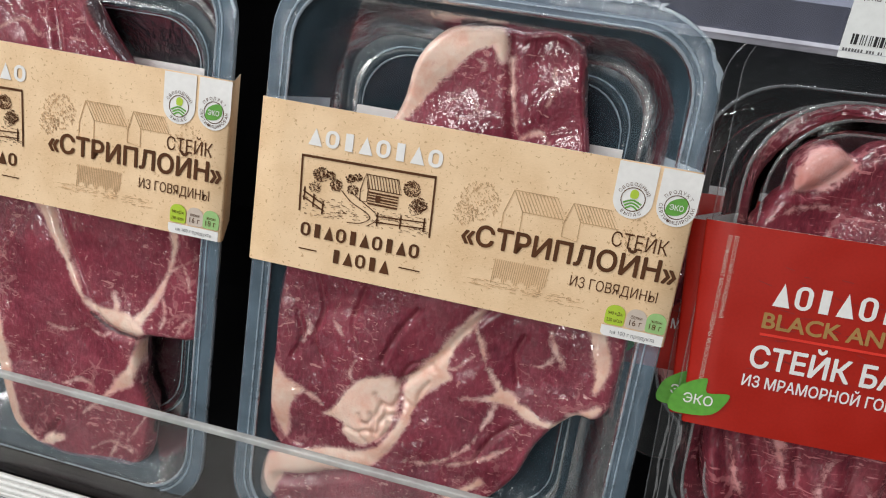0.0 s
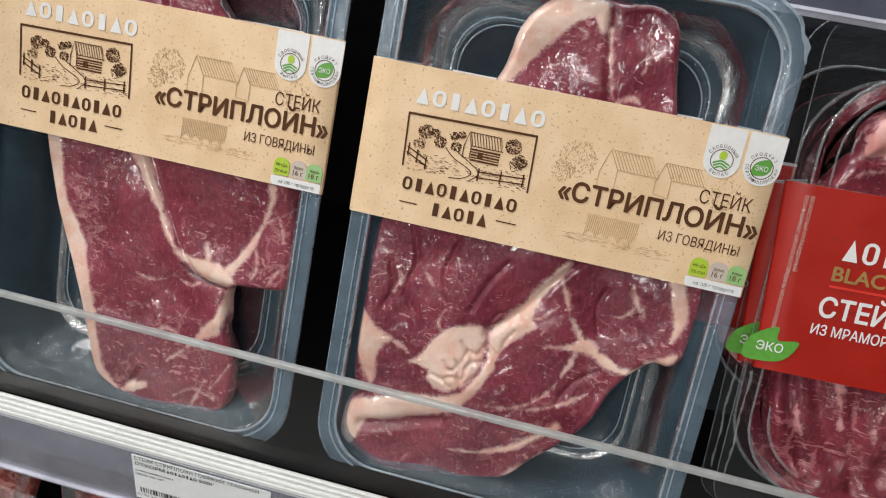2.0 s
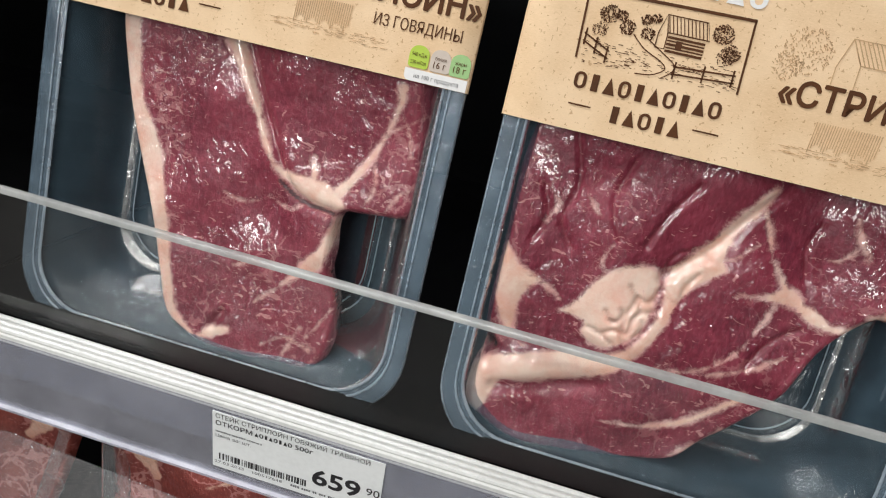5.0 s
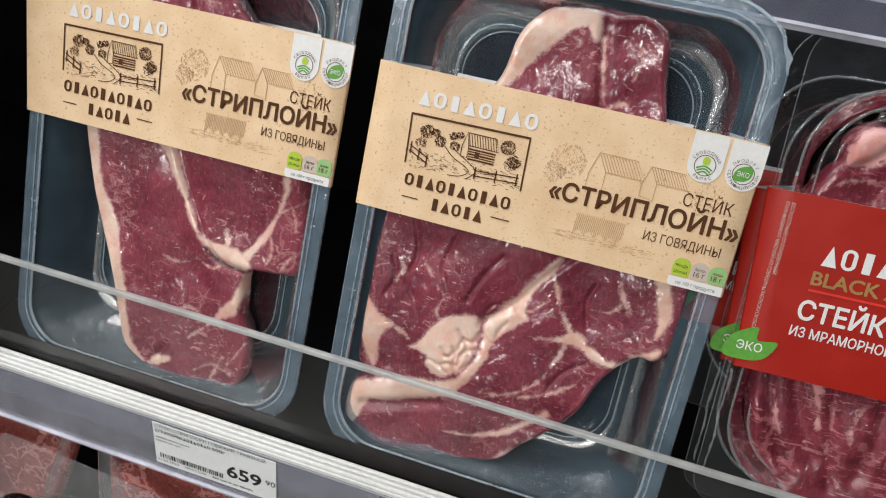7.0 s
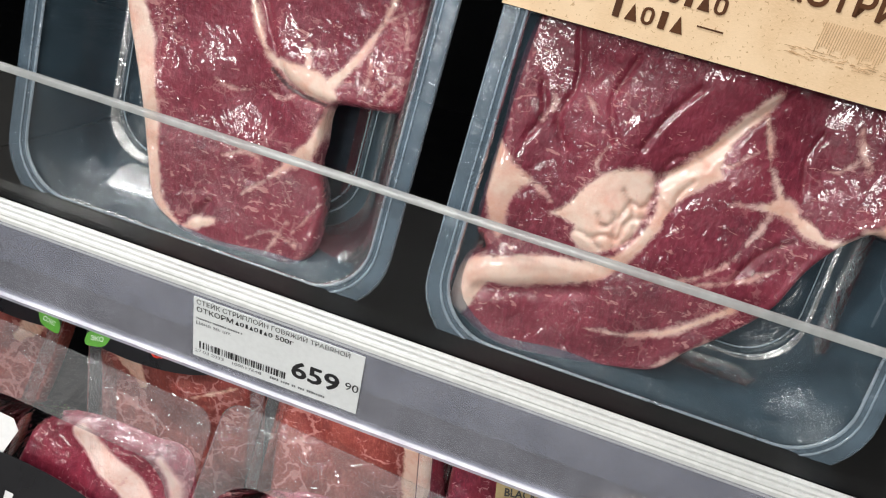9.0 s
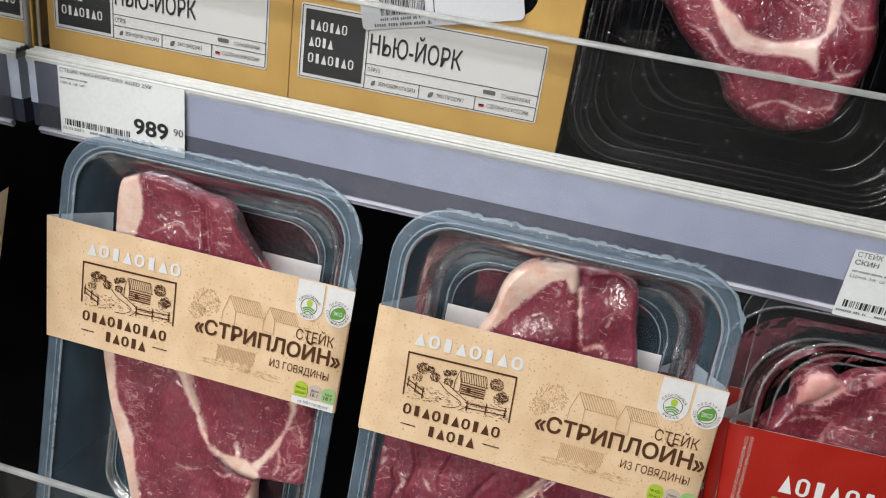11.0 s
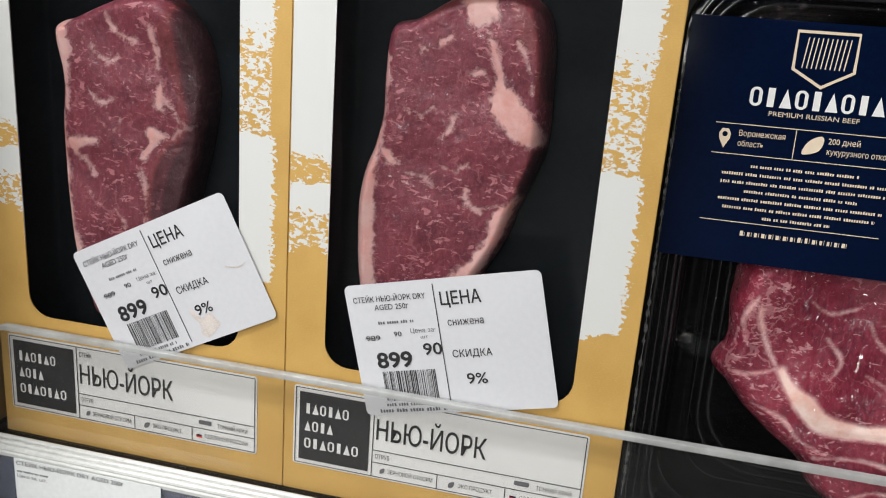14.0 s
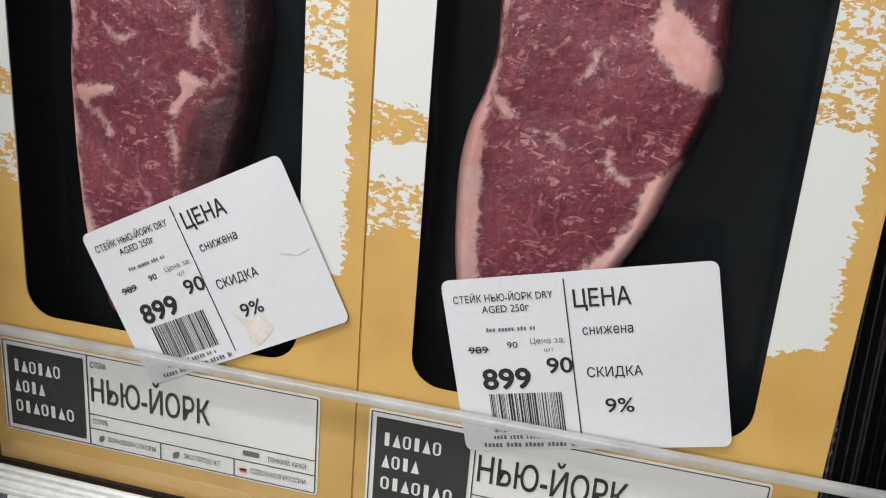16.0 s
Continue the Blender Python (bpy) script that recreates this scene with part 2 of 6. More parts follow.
M["black_tray"] = plain("black_plastic", (0.0025, 0.0025, 0.003), 0.05, grain=0.15, scale=500, spec=0.12)
M["black_metal"] = plain("black_metal", (0.004, 0.004, 0.0045), 0.4, grain=0.2, scale=300, spec=0.12)
M["black_rim"] = plain("black_plastic_rim", (0.012, 0.012, 0.013), 0.12, grain=0.2, scale=900, spec=0.9)
M["grey_tray"] = plain("dark_grey_plastic", (0.0075, 0.0095, 0.0110), 0.16, grain=0.15, spec=0.2)
M["rail_white"] = plain("white_rail", (0.64, 0.65, 0.63), 0.28, grain=0.06, scale=300)
M["rail_lilac"] = plain("lilac_grey_rail", (0.74, 0.81, 1.0), 0.25, grain=0.05, scale=90)
M["rail_navy"] = plain("navy_grey_rail", (0.055, 0.065, 0.10), 0.28, grain=0.1, scale=90)
M["rail_steel"] = steel_strip()
# the unseen room is kept dark so black plastic reflects little
M["floor"] = plain("floor_tile", (0.05, 0.048, 0.045), 0.35, scale=30)
M["paint"] = plain("wall_paint", (0.06, 0.06, 0.065), 0.7, scale=30)
# unseen far wall, lighter so that trays and film reflect it
M["shop_wall"] = plain("reflected_shop_wall", (0.13, 0.13, 0.13), 0.7, scale=12)
# one tray plastic in three tones: dark recess and bright rim lines painted in
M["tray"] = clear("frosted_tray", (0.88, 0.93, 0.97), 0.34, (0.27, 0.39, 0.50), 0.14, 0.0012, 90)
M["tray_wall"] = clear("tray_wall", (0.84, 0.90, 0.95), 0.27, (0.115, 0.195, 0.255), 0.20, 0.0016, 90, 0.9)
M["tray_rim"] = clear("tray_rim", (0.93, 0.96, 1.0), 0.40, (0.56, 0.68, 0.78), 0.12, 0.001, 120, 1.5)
M["pet"] = clear("clear_plastic", (0.985, 0.99, 0.99), 0.006, (0.75, 0.78, 0.8), 0.05, 0.0016, 40, 0.5)
# white veil stands in for light reflected off the lower packs
M["pet_low"] = clear("glare_veil_plastic", (0.98, 0.99, 0.99), 0.10, (0.84, 0.85, 0.86), 0.05, 0.0050, 30, 2.2)
M["pet_rim"] = clear("clear_plastic_rim", (0.97, 0.98, 0.98), 0.17, (0.8, 0.83, 0.85), 0.08)
M["pet_card"] = clear("clear_card", (0.97, 0.98, 0.985), 0.012, (0.62, 0.68, 0.74), 0.05, 0.0022, 20, 1.2)
M["film"] = clear("window_film", (0.98, 0.98, 0.99), 0.004, (0.4, 0.45, 0.5), 0.05, 0.0008, 25, 0.08)
M["skin"] = clear("skin_film", (0.98, 0.98, 0.99), 0.002, (0.4, 0.45, 0.5), 0.04, 0.0030, 38, 0.16)
M["acrylic"] = clear("acrylic", (0.993, 0.994, 0.992), 0.007, (0.7, 0.7, 0.68), 0.06, gloss=0.16)
M["acrylic_edge"] = clear("acrylic_edge", (0.8, 0.82, 0.8), 0.82, (0.40, 0.41, 0.40), 0.2)
M["holder"] = clear("price_holder", (0.98, 0.98, 0.995), 0.22, (0.80, 0.82, 0.95), 0.07)
M["holder_clear"] = clear("clear_price_holder", (0.98, 0.98, 0.995), 0.07, (0.70, 0.74, 0.95), 0.07)
M["holder_lip"] = clear("price_holder_lip", (0.9, 0.9, 0.97), 0.6, (0.80, 0.81, 0.92), 0.1)
FAT = (0.80, 0.61, 0.51)
M["meat_a"] = meat("striploin", (0.235, 0.034, 0.056), (0.145, 0.016, 0.033), FAT, 0.15, 0.16, 1.05, 1.0, 0.60)
M["meat_a2"] = meat("plain_striploin", (0.218, 0.031, 0.053), (0.132, 0.014, 0.030), FAT, 0.5, 0.05, 1.0, 1.0, 0.72, veins=0.35, crinkle=1.1)
M["meat_b"] = meat("dry_aged_beef", (0.190, 0.039, 0.054), (0.115, 0.023, 0.035), (0.66, 0.41, 0.38), -0.6, 0.40, 1.05, 0.28, veins=0.45, crinkle=1.2)
M["meat_c"] = meat("marbled_ribeye", (0.225, 0.022, 0.044), (0.125, 0.010, 0.025), (0.84, 0.66, 0.60), 0.3, 0.30, 0.8, 1.0, 0.30, veins=0.55, crinkle=1.7)
M["meat_d"] = meat("bavette", (0.20, 0.026, 0.042), (0.10, 0.011, 0.022), (0.66, 0.37, 0.35), 1.35, 0.55, 1.7, 1.0, 1.1, 0.75, stretch=2.4)
M["meat_e"] = meat("red_steak", (0.27, 0.058, 0.046), (0.19, 0.030, 0.026), (0.80, 0.58, 0.46), 0.2, 0.1, 1.3, 1.0, 0.7, veins=0.9)
M["meat_f"] = meat("pale_fat_beef", (0.42, 0.20, 0.14), (0.34, 0.14, 0.10), (0.62, 0.56, 0.42), 0.2, 0.4, 1.3)


def mirror_glass():
    m = Mat("mirror")
    return m.done(m.principled(color=(0.93, 0.94, 0.93), rough=0.015, metal=1.0))


M["mirror"] = mirror_glass()


def box_card():
    """Golden kraft board with a brushed white print beside the window; object space in metres from the lower left corner."""
    m = Mat("golden_card")
    c0 = m.n("TexCoord").outputs["Object"]
    xyz = m.n("SeparateXYZ", {0: c0})
    x, y = xyz.outputs[0], xyz.outputs[1]
    rag = m.noise(m.co((0.85, 1.35, 1), (0, 0, 0.75)), 370, 4, 0.6, 0.5)
    big = m.noise(m.co((1, 2.2, 1), (0, 0, 0.35)), 60, 3)
    y2 = m.math("ADD", y, m.math("MULTIPLY", m.math("SUBTRACT", big, 0.5), 0.02))

    def cover(*knots):
        ramp = m.n("ValToRGB", {0: m.math("MULTIPLY", y2, 4.0)})
        cr = ramp.color_ramp
        while len(cr.elements) < len(knots):
            cr.elements.new(0.5)
        for e, (p, v) in zip(cr.elements, knots):
            e.position, e.color = p * 4, (v, v, v, 1)
        return ramp.outputs[0]

    left = cover((0.105, 0), (0.115, 0.5), (0.128, 0.47), (0.134, 1), (0.140, 1), (0.143, 0.42), (0.154, 0.46), (0.160, 1))
    right = cover((0.090, 0), (0.099, 1), (0.156, 1), (0.162, 0.5), (0.196, 0.5), (0.205, 0.62), (0.214, 1))
    side = m.step(x, 0.0178, 0.0182)
    cov = m.mix(side, left, right)
    slope = m.step(m.math("ADD", x, m.math("MULTIPLY", m.math("SUBTRACT", rag, 0.5), 0.016)), 0.1395, 0.1415, 0.0, 0.75)
    cov = m.math("SUBTRACT", cov, slope)
    ink = m.step(m.math("SUBTRACT", m.math("ADD", cov, rag), 1.0), -0.012, 0.012)
    fib = m.noise(m.co((1, 2.5, 1)), 900, 5, 0.65)
    blot = m.noise(c0, 35, 3)
    card = m.mix(m.step(blot, 0.3, 0.7), (0.60, 0.37, 0.105), (0.53, 0.315, 0.085))
    card = m.mix(m.math("MULTIPLY", m.step(fib, 0.4, 0.75), 0.25), card, (0.70, 0.47, 0.17))
    col = m.mix(ink, card, (0.68, 0.69, 0.67))
    return m.done(m.principled(color=col, rough=0.55, spec=0.35, normal=m.bump(fib, 0.2, 0.0003)))


M["box_card"] = box_card()
M["box_plain"] = kraft("golden_board", (0.56, 0.335, 0.09), 0.72, (0.4, 0.22, 0.06))


# ---------------------------------------------------------------- mesh helpers
def smooth_all(bm):
    for f in bm.faces:
        f.smooth = True


def link(name, bm, mat, parent=None, label=""):
    me = bpy.data.meshes.new(name)
    bm.to_mesh(me)
    bm.free()
    for a in mat if isinstance(mat, (list, tuple)) else [mat]:
        me.materials.append(a)
    ob = new(name, me)
    if parent is not None:
        ob.parent = parent
    if label:
        ob["label"] = label
    return ob


part = link


# the shelves below the top one, and all that leans on them, tip back a little
TIPPED = pose(-0.0024, -0.0019, -0.0007, -5.54)


def thing(name, m, label, category, group="", tipped=False):
    ob = new(name)
    ob.empty_display_size = 0.02
    ob.matrix_world = TIPPED @ m if tipped else m
    return tagged(ob, label, category, group)


def lean(x, y, z, back=0.0, spin=0.0, yaw=0.0):
    """A face that stands up: local X to the right, Y up the face, Z out of it."""
    return pose(x, y, z, 90 - back, 0, yaw) @ pose(0, 0, 0, 0, 0, spin)


def rrect(x0, y0, x1, y1, r, n=8):
    """Corner points of a rounded rectangle, counter-clockwise."""
    rs = r if isinstance(r, (tuple, list)) else (r,) * 4
    pts = []
    for (cx, cy, a0), q in zip(((x0, y0, 180), (x1, y0, 270), (x1, y1, 0), (x0, y1, 90)), rs):
        sx, sy = (1 if cx == x0 else -1), (1 if cy == y0 else -1)
        if q <= 0:
            pts.append((cx, cy))
            continue
        for k in range(n + 1):
            a = radians(a0 + 90 * k / n)
            pts.append((cx + sx * q + q * math.cos(a), cy + sy * q + q * math.sin(a)))
    return pts


def arc(cx, cy, r, a0=0, a1=360, n=28):
    return [(cx + r * math.cos(radians(a0 + (a1 - a0) * k / n)), cy + r * math.sin(radians(a0 + (a1 - a0) * k / n))) for k in range(n + (0 if abs(a1 - a0) == 360 else 1))]


def plate(loops, z0, z1=None):
    """A flat plate from an outer loop and holes; with z1 it has thickness up to z1."""
    bm = bmesh.new()
    edges = []
    for pts in loops:
        vs = [bm.verts.new((x, y, z0)) for x, y in pts]
        edges += [bm.edges.new((a, b)) for a, b in zip(vs, vs[1:] + vs[:1])]
    if len(loops) == 1:
        bm.faces.new(bm.verts)
    else:
        bmesh.ops.triangle_fill(bm, edges=edges, use_beauty=True, use_dissolve=False)
    bmesh.ops.recalc_face_normals(bm, faces=bm.faces)
    for f in bm.faces:
        if f.normal.z < 0:
            f.normal_flip()
    if z1 is not None:
        got = bmesh.ops.extrude_face_region(bm, geom=bm.faces[:])
        bmesh.ops.translate(bm, verts=[v for v in got["geom"] if isinstance(v, bmesh.types.BMVert)], vec=(0, 0, z1 - z0))
        bmesh.ops.recalc_face_normals(bm, faces=bm.faces)
    return bm


def block(x0, y0, z0, x1, y1, z1, bevel=0.0):
    bm = bmesh.new()
    bmesh.ops.create_cube(bm, size=1, matrix=Matrix.Translation(((x0 + x1) / 2, (y0 + y1) / 2, (z0 + z1) / 2)) @ Matrix.Diagonal((x1 - x0, y1 - y0, z1 - z0, 1)))
    if bevel:
        bmesh.ops.bevel(bm, geom=bm.edges[:], offset=bevel, segments=2, affect="EDGES")
    return bm


def rings(loops, close_last=True):
    """Skin between loops of the same count of points, each with its own height: [(points, z), ...]."""
    bm = bmesh.new()
    rows = [[bm.verts.new((x, y, z)) for x, y in pts] for pts, z in loops]
    for a, b in zip(rows, rows[1:]):
        for i in range(len(a)):
            j = (i + 1) % len(a)
            bm.faces.new((a[i], a[j], b[j], b[i]))
    if close_last:
        bm.faces.new(rows[-1])
    bmesh.ops.recalc_face_normals(bm, faces=bm.faces)
    smooth_all(bm)
    return bm


def sweep(points, w, z, closed=False):
    """A flat printed line of width w (a number, or one a point) along points."""
    bm = bmesh.new()
    n = len(points)
    out = []
    for i, (x, y) in enumerate(points):
        a = points[i - 1] if i or closed else points[i]
        b = points[(i + 1) % n] if i < n - 1 or closed else points[i]
        d = Vector((b[0] - a[0], b[1] - a[1]))
        d = d.normalized() if d.length else Vector((1, 0))
        k = (w[i] if isinstance(w, (list, tuple)) else w) / 2
        out.append((bm.verts.new((x - d.y * k, y + d.x * k, z)), bm.verts.new((x + d.y * k, y - d.x * k, z))))
    for i in range(n if closed else n - 1):
        a, b = out[i], out[(i + 1) % n]
        bm.faces.new((a[1], b[1], b[0], a[0]))
    return bm


def join(bms):
    """Several small bmeshes of one print in one."""
    whole = bmesh.new()
    for b in bms:
        me = bpy.data.meshes.new("tmp")
        b.to_mesh(me)
        b.free()
        whole.from_mesh(me)
        bpy.data.meshes.remove(me)
    return whole




def glyph_loops(s):
    """Outlines of set words, from the built-in font at size 1: closed loops of points."""
    cu = bpy.data.curves.new("tmp", "FONT")
    cu.body, cu.size, cu.resolution_u, cu.fill_mode = s, 1.0, 3, "NONE"
    ob = bpy.data.objects.new("tmp", cu)
    me = bpy.data.meshes.new_from_object(ob)
    bpy.data.objects.remove(ob)
    bpy.data.curves.remove(cu)
    near = {}
    for e in me.edges:
        a, c = e.vertices
        near.setdefault(a, []).append(c)
        near.setdefault(c, []).append(a)
    co = [(v.co.x, v.co.y) for v in me.vertices]
    seen, loops = set(), []
    for v in range(len(co)):
        if v in seen or v not in near:
            continue
        loop, at, last = [v], v, None
        seen.add(v)
        while True:
            nxt = [n for n in sorted(near[at], key=lambda q: (q != at + 1)) if n != last and n not in seen]
            if not nxt:
                break
            last, at = at, nxt[0]
            seen.add(at)
            loop.append(at)
        if len(loop) > 2:
            loops.append([co[k] for k in loop])
    bpy.data.meshes.remove(me)
    return loops


def area2(p):
    return sum(p[i - 1][0] * p[i][1] - p[i][0] * p[i - 1][1] for i in range(len(p)))


def holds(p, q):
    x, y = q
    hit = False
    for (ax, ay), (bx, by) in zip(p, p[1:] + p[:1]):
        if (ay > y) != (by > y) and x < (bx - ax) * (y - ay) / (by - ay) + ax:
            hit = not hit
    return hit


def glyphs(s, bold=0.0):
    """A flat mesh of set words; bold: how much fatter the strokes are."""
    loops = sorted(glyph_loops(s), key=lambda p: min(q[0] for q in p))
    signs, group, end = [], [], -1e9
    for p in loops:
        lo, hi = min(q[0] for q in p), max(q[0] for q in p)
        if group and lo > end - 0.004:
            signs.append(group)
            group = []
        group.append(p)
        end = max(end, hi) if len(group) > 1 else hi
    signs.append(group)
    verts, faces, jobs = [], [], []
    for group in signs:
        sign = area2(max(group, key=lambda p: abs(area2(p))))
        inner = [p for p in group if area2(p) * sign < 0 and any(all(holds(o, q) for q in p[::3]) for o in group if o is not p and area2(o) * sign > 0)]
        jobs += [(p, [h for h in inner if holds(p, h[0])]) for p in group if not any(p is h for h in inner)]
    tris = [tessellate_polygon([[Vector((x, y, 0)) for x, y in q] for q in (p, *hs)]) for p, hs in jobs]
    k = bold * 0.8
    for n, (dx, dy) in enumerate(((0, 0), (k, 0), (-k, 0), (0, k), (0, -k), (k * 0.7, k * 0.7), (-k * 0.7, k * 0.7), (k * 0.7, -k * 0.7), (-k * 0.7, -k * 0.7)) if bold else ((0, 0),)):
        for (p, hs), ts in zip(jobs, tris):
            base = len(verts)
            for q in (p, *hs):
                verts += [(x + dx, y + dy, n * 0.0003) for x, y in q]
            faces += [tuple(base + i for i in (t if Vector((0, 0, 1)).dot((Vector(verts[base + t[1]]) - Vector(verts[base + t[0]])).cross(Vector(verts[base + t[2]]) - Vector(verts[base + t[0]]))) > 0 else t[::-1])) for t in ts]
    me = bpy.data.meshes.new("words")
    me.from_pydata(verts, [], faces)
    return me


CAP = max(v.co.y for v in glyphs("H").vertices)


def lettering(s, x, y, h, parent, mat, width=None, align=0.5, bold=0.0, z=0.0004, rot=0.0, slant=0.0, name="lettering"):
    """Printed words: capitals h high, base line at y, x by align (0 left, 0.5 middle, 1 right); width squeezes them."""
    me = glyphs(s, bold)
    co = np.array([v.co[:] for v in me.vertices])
    lo, hi = co[:, 0].min(), co[:, 0].max()
    kx = ky = h / CAP
    if width:
        kx = width / (hi - lo)
    px = (co[:, 0] - lo - (hi - lo) * align) * kx
    py = co[:, 1] * ky
    px = px + py * slant
    c, q = math.cos(radians(rot)), math.sin(radians(rot))
    for v, a, b in zip(me.vertices, px, py):
        v.co = (x + a * c - b * q, y + a * q + b * c, z + v.co.z * 0.01)
    me.name = name
    me.materials.append(mat)
    ob = new(name, me)
    ob.parent = parent
    return ob


def arc_lettering(s, cx, cy, r, mid, step, h, parent, mat, z=0.0006, inward=False, bold=0.0):
    """Words round a circle, as one printed part; mid is the angle of the middle letter."""
    out = bmesh.new()
    n = len(s)
    for i, ch in enumerate(s):
        if ch == " ":
            continue
        off = (i - (n - 1) / 2) * step
        a = radians(mid + off) if inward else radians(mid - off)
        me = glyphs(ch, bold)
        co = np.array([v.co[:] for v in me.vertices])
        w = (co[:, 0].max() + co[:, 0].min()) / 2
        t = a + math.pi / 2 if inward else a - math.pi / 2
        k = h / CAP
        for v in me.vertices:
            px, py = (v.co.x - w) * k, v.co.y * k
            rr = r
            v.co = (cx + rr * math.cos(a) + px * math.cos(t) - py * math.sin(t), cy + rr * math.sin(a) + px * math.sin(t) + py * math.cos(t), z)
        out.from_mesh(me)
        bpy.data.meshes.remove(me)
    return link("lettering", out, mat, parent)


def bars(rows, parent, mat, z=0.0004, name="small_print"):
    """Small print as rows of short plain bars, broken like words: rows of x, y, width, height."""
    bm = bmesh.new()
    rnd = random.Random(len(rows) * 7 + int(rows[0][2] * 1e5))
    for x, y, w, h in rows:
        at, left = x, rnd.randint(3, 9)
        step = h * 0.80
        while at < x + w:
            if left == 0:
                left = rnd.randint(2, 10)
                at += step * 0.8
                continue
            q = min(h * rnd.uniform(0.46, 0.62), x + w - at)
            top = h if rnd.random() < 0.3 else h * 0.85
            bm.faces.new([bm.verts.new(v) for v in ((at, y, z), (at + q, y, z), (at + q, y + top, z), (at, y + top, z))])
            at += step
            left -= 1
    return link(name, bm, mat, parent)


def wordmark(x, y, w, h, n, parent, mat, z=0.0004, seed=1, name="logo", gap=0.22):
    """A brand mark as a row of plain shapes: bars, solid wedges and rings."""
    k = w / (n + gap * (n - 1))
    t = min(k * 0.28, h * 0.24)
    out = []
    for q in range(n):
        x0 = x + q * k * (1 + gap)
        kind = (q + seed) % 3
        if kind == 0:
            out.append(plate([rrect(x0 + k * 0.22, y, x0 + k * 0.78, y + h, 0)], z))
        elif kind == 1:
            out.append(plate([[(x0, y), (x0 + k, y), (x0 + k * 0.5, y + h)]], z))
        else:
            r = min(k, h) * 0.48
            out.append(plate([rrect(x0, y, x0 + k, y + h, r, 5), rrect(x0 + t, y + t * 0.8, x0 + k - t, y + h - t * 0.8, max(r - t, 0.0001), 5)[::-1]], z))
    return link(name, join(out), mat, parent)


def spline(pts, closed=True, n=8):
    """A smooth curve through a few control points."""
    p = np.array(pts, float)
    m = len(p)
    out = []
    for i in range(m if closed else m - 1):
        a, b, c, d = (p[(i + k) % m] if closed else p[min(max(i + k, 0), m - 1)] for k in (-1, 0, 1, 2))
        for t in np.linspace(0, 1, n, endpoint=False):
            out.append(0.5 * (2 * b + (c - a) * t + (2 * a - 5 * b + 4 * c - d) * t * t + (3 * b - a - 3 * c + d) * t**3))
    if not closed:
        out.append(p[-1])
    return np.array(out)


def polyline_distance(q, line):
    """For each point the distance to a polyline and how far along it (0 to 1) that is."""
    best, along = np.full(len(q), 1e9), np.zeros(len(q))
    for i in range(len(line) - 1):
        a, d = line[i], line[i + 1] - line[i]
        t = np.clip(((q - a) @ d) / max(d @ d, 1e-12), 0, 1)
        r = np.linalg.norm(q - a - t[:, None] * d, axis=1)
        hit = r < best
        best[hit], along[hit] = r[hit], (i + t[hit]) / (len(line) - 1)
    return best, along


def within(q, o):
    """Which points lie inside a closed outline."""
    inside = np.zeros(len(q), bool)
    for a, b in zip(o, np.roll(o, -1, 0)):
        cond = (a[1] > q[:, 1]) != (b[1] > q[:, 1])
        if cond.any() and a[1] != b[1]:
            inside ^= cond & (q[:, 0] < (b[0] - a[0]) * (q[:, 1] - a[1]) / (b[1] - a[1]) + a[0])
    return inside


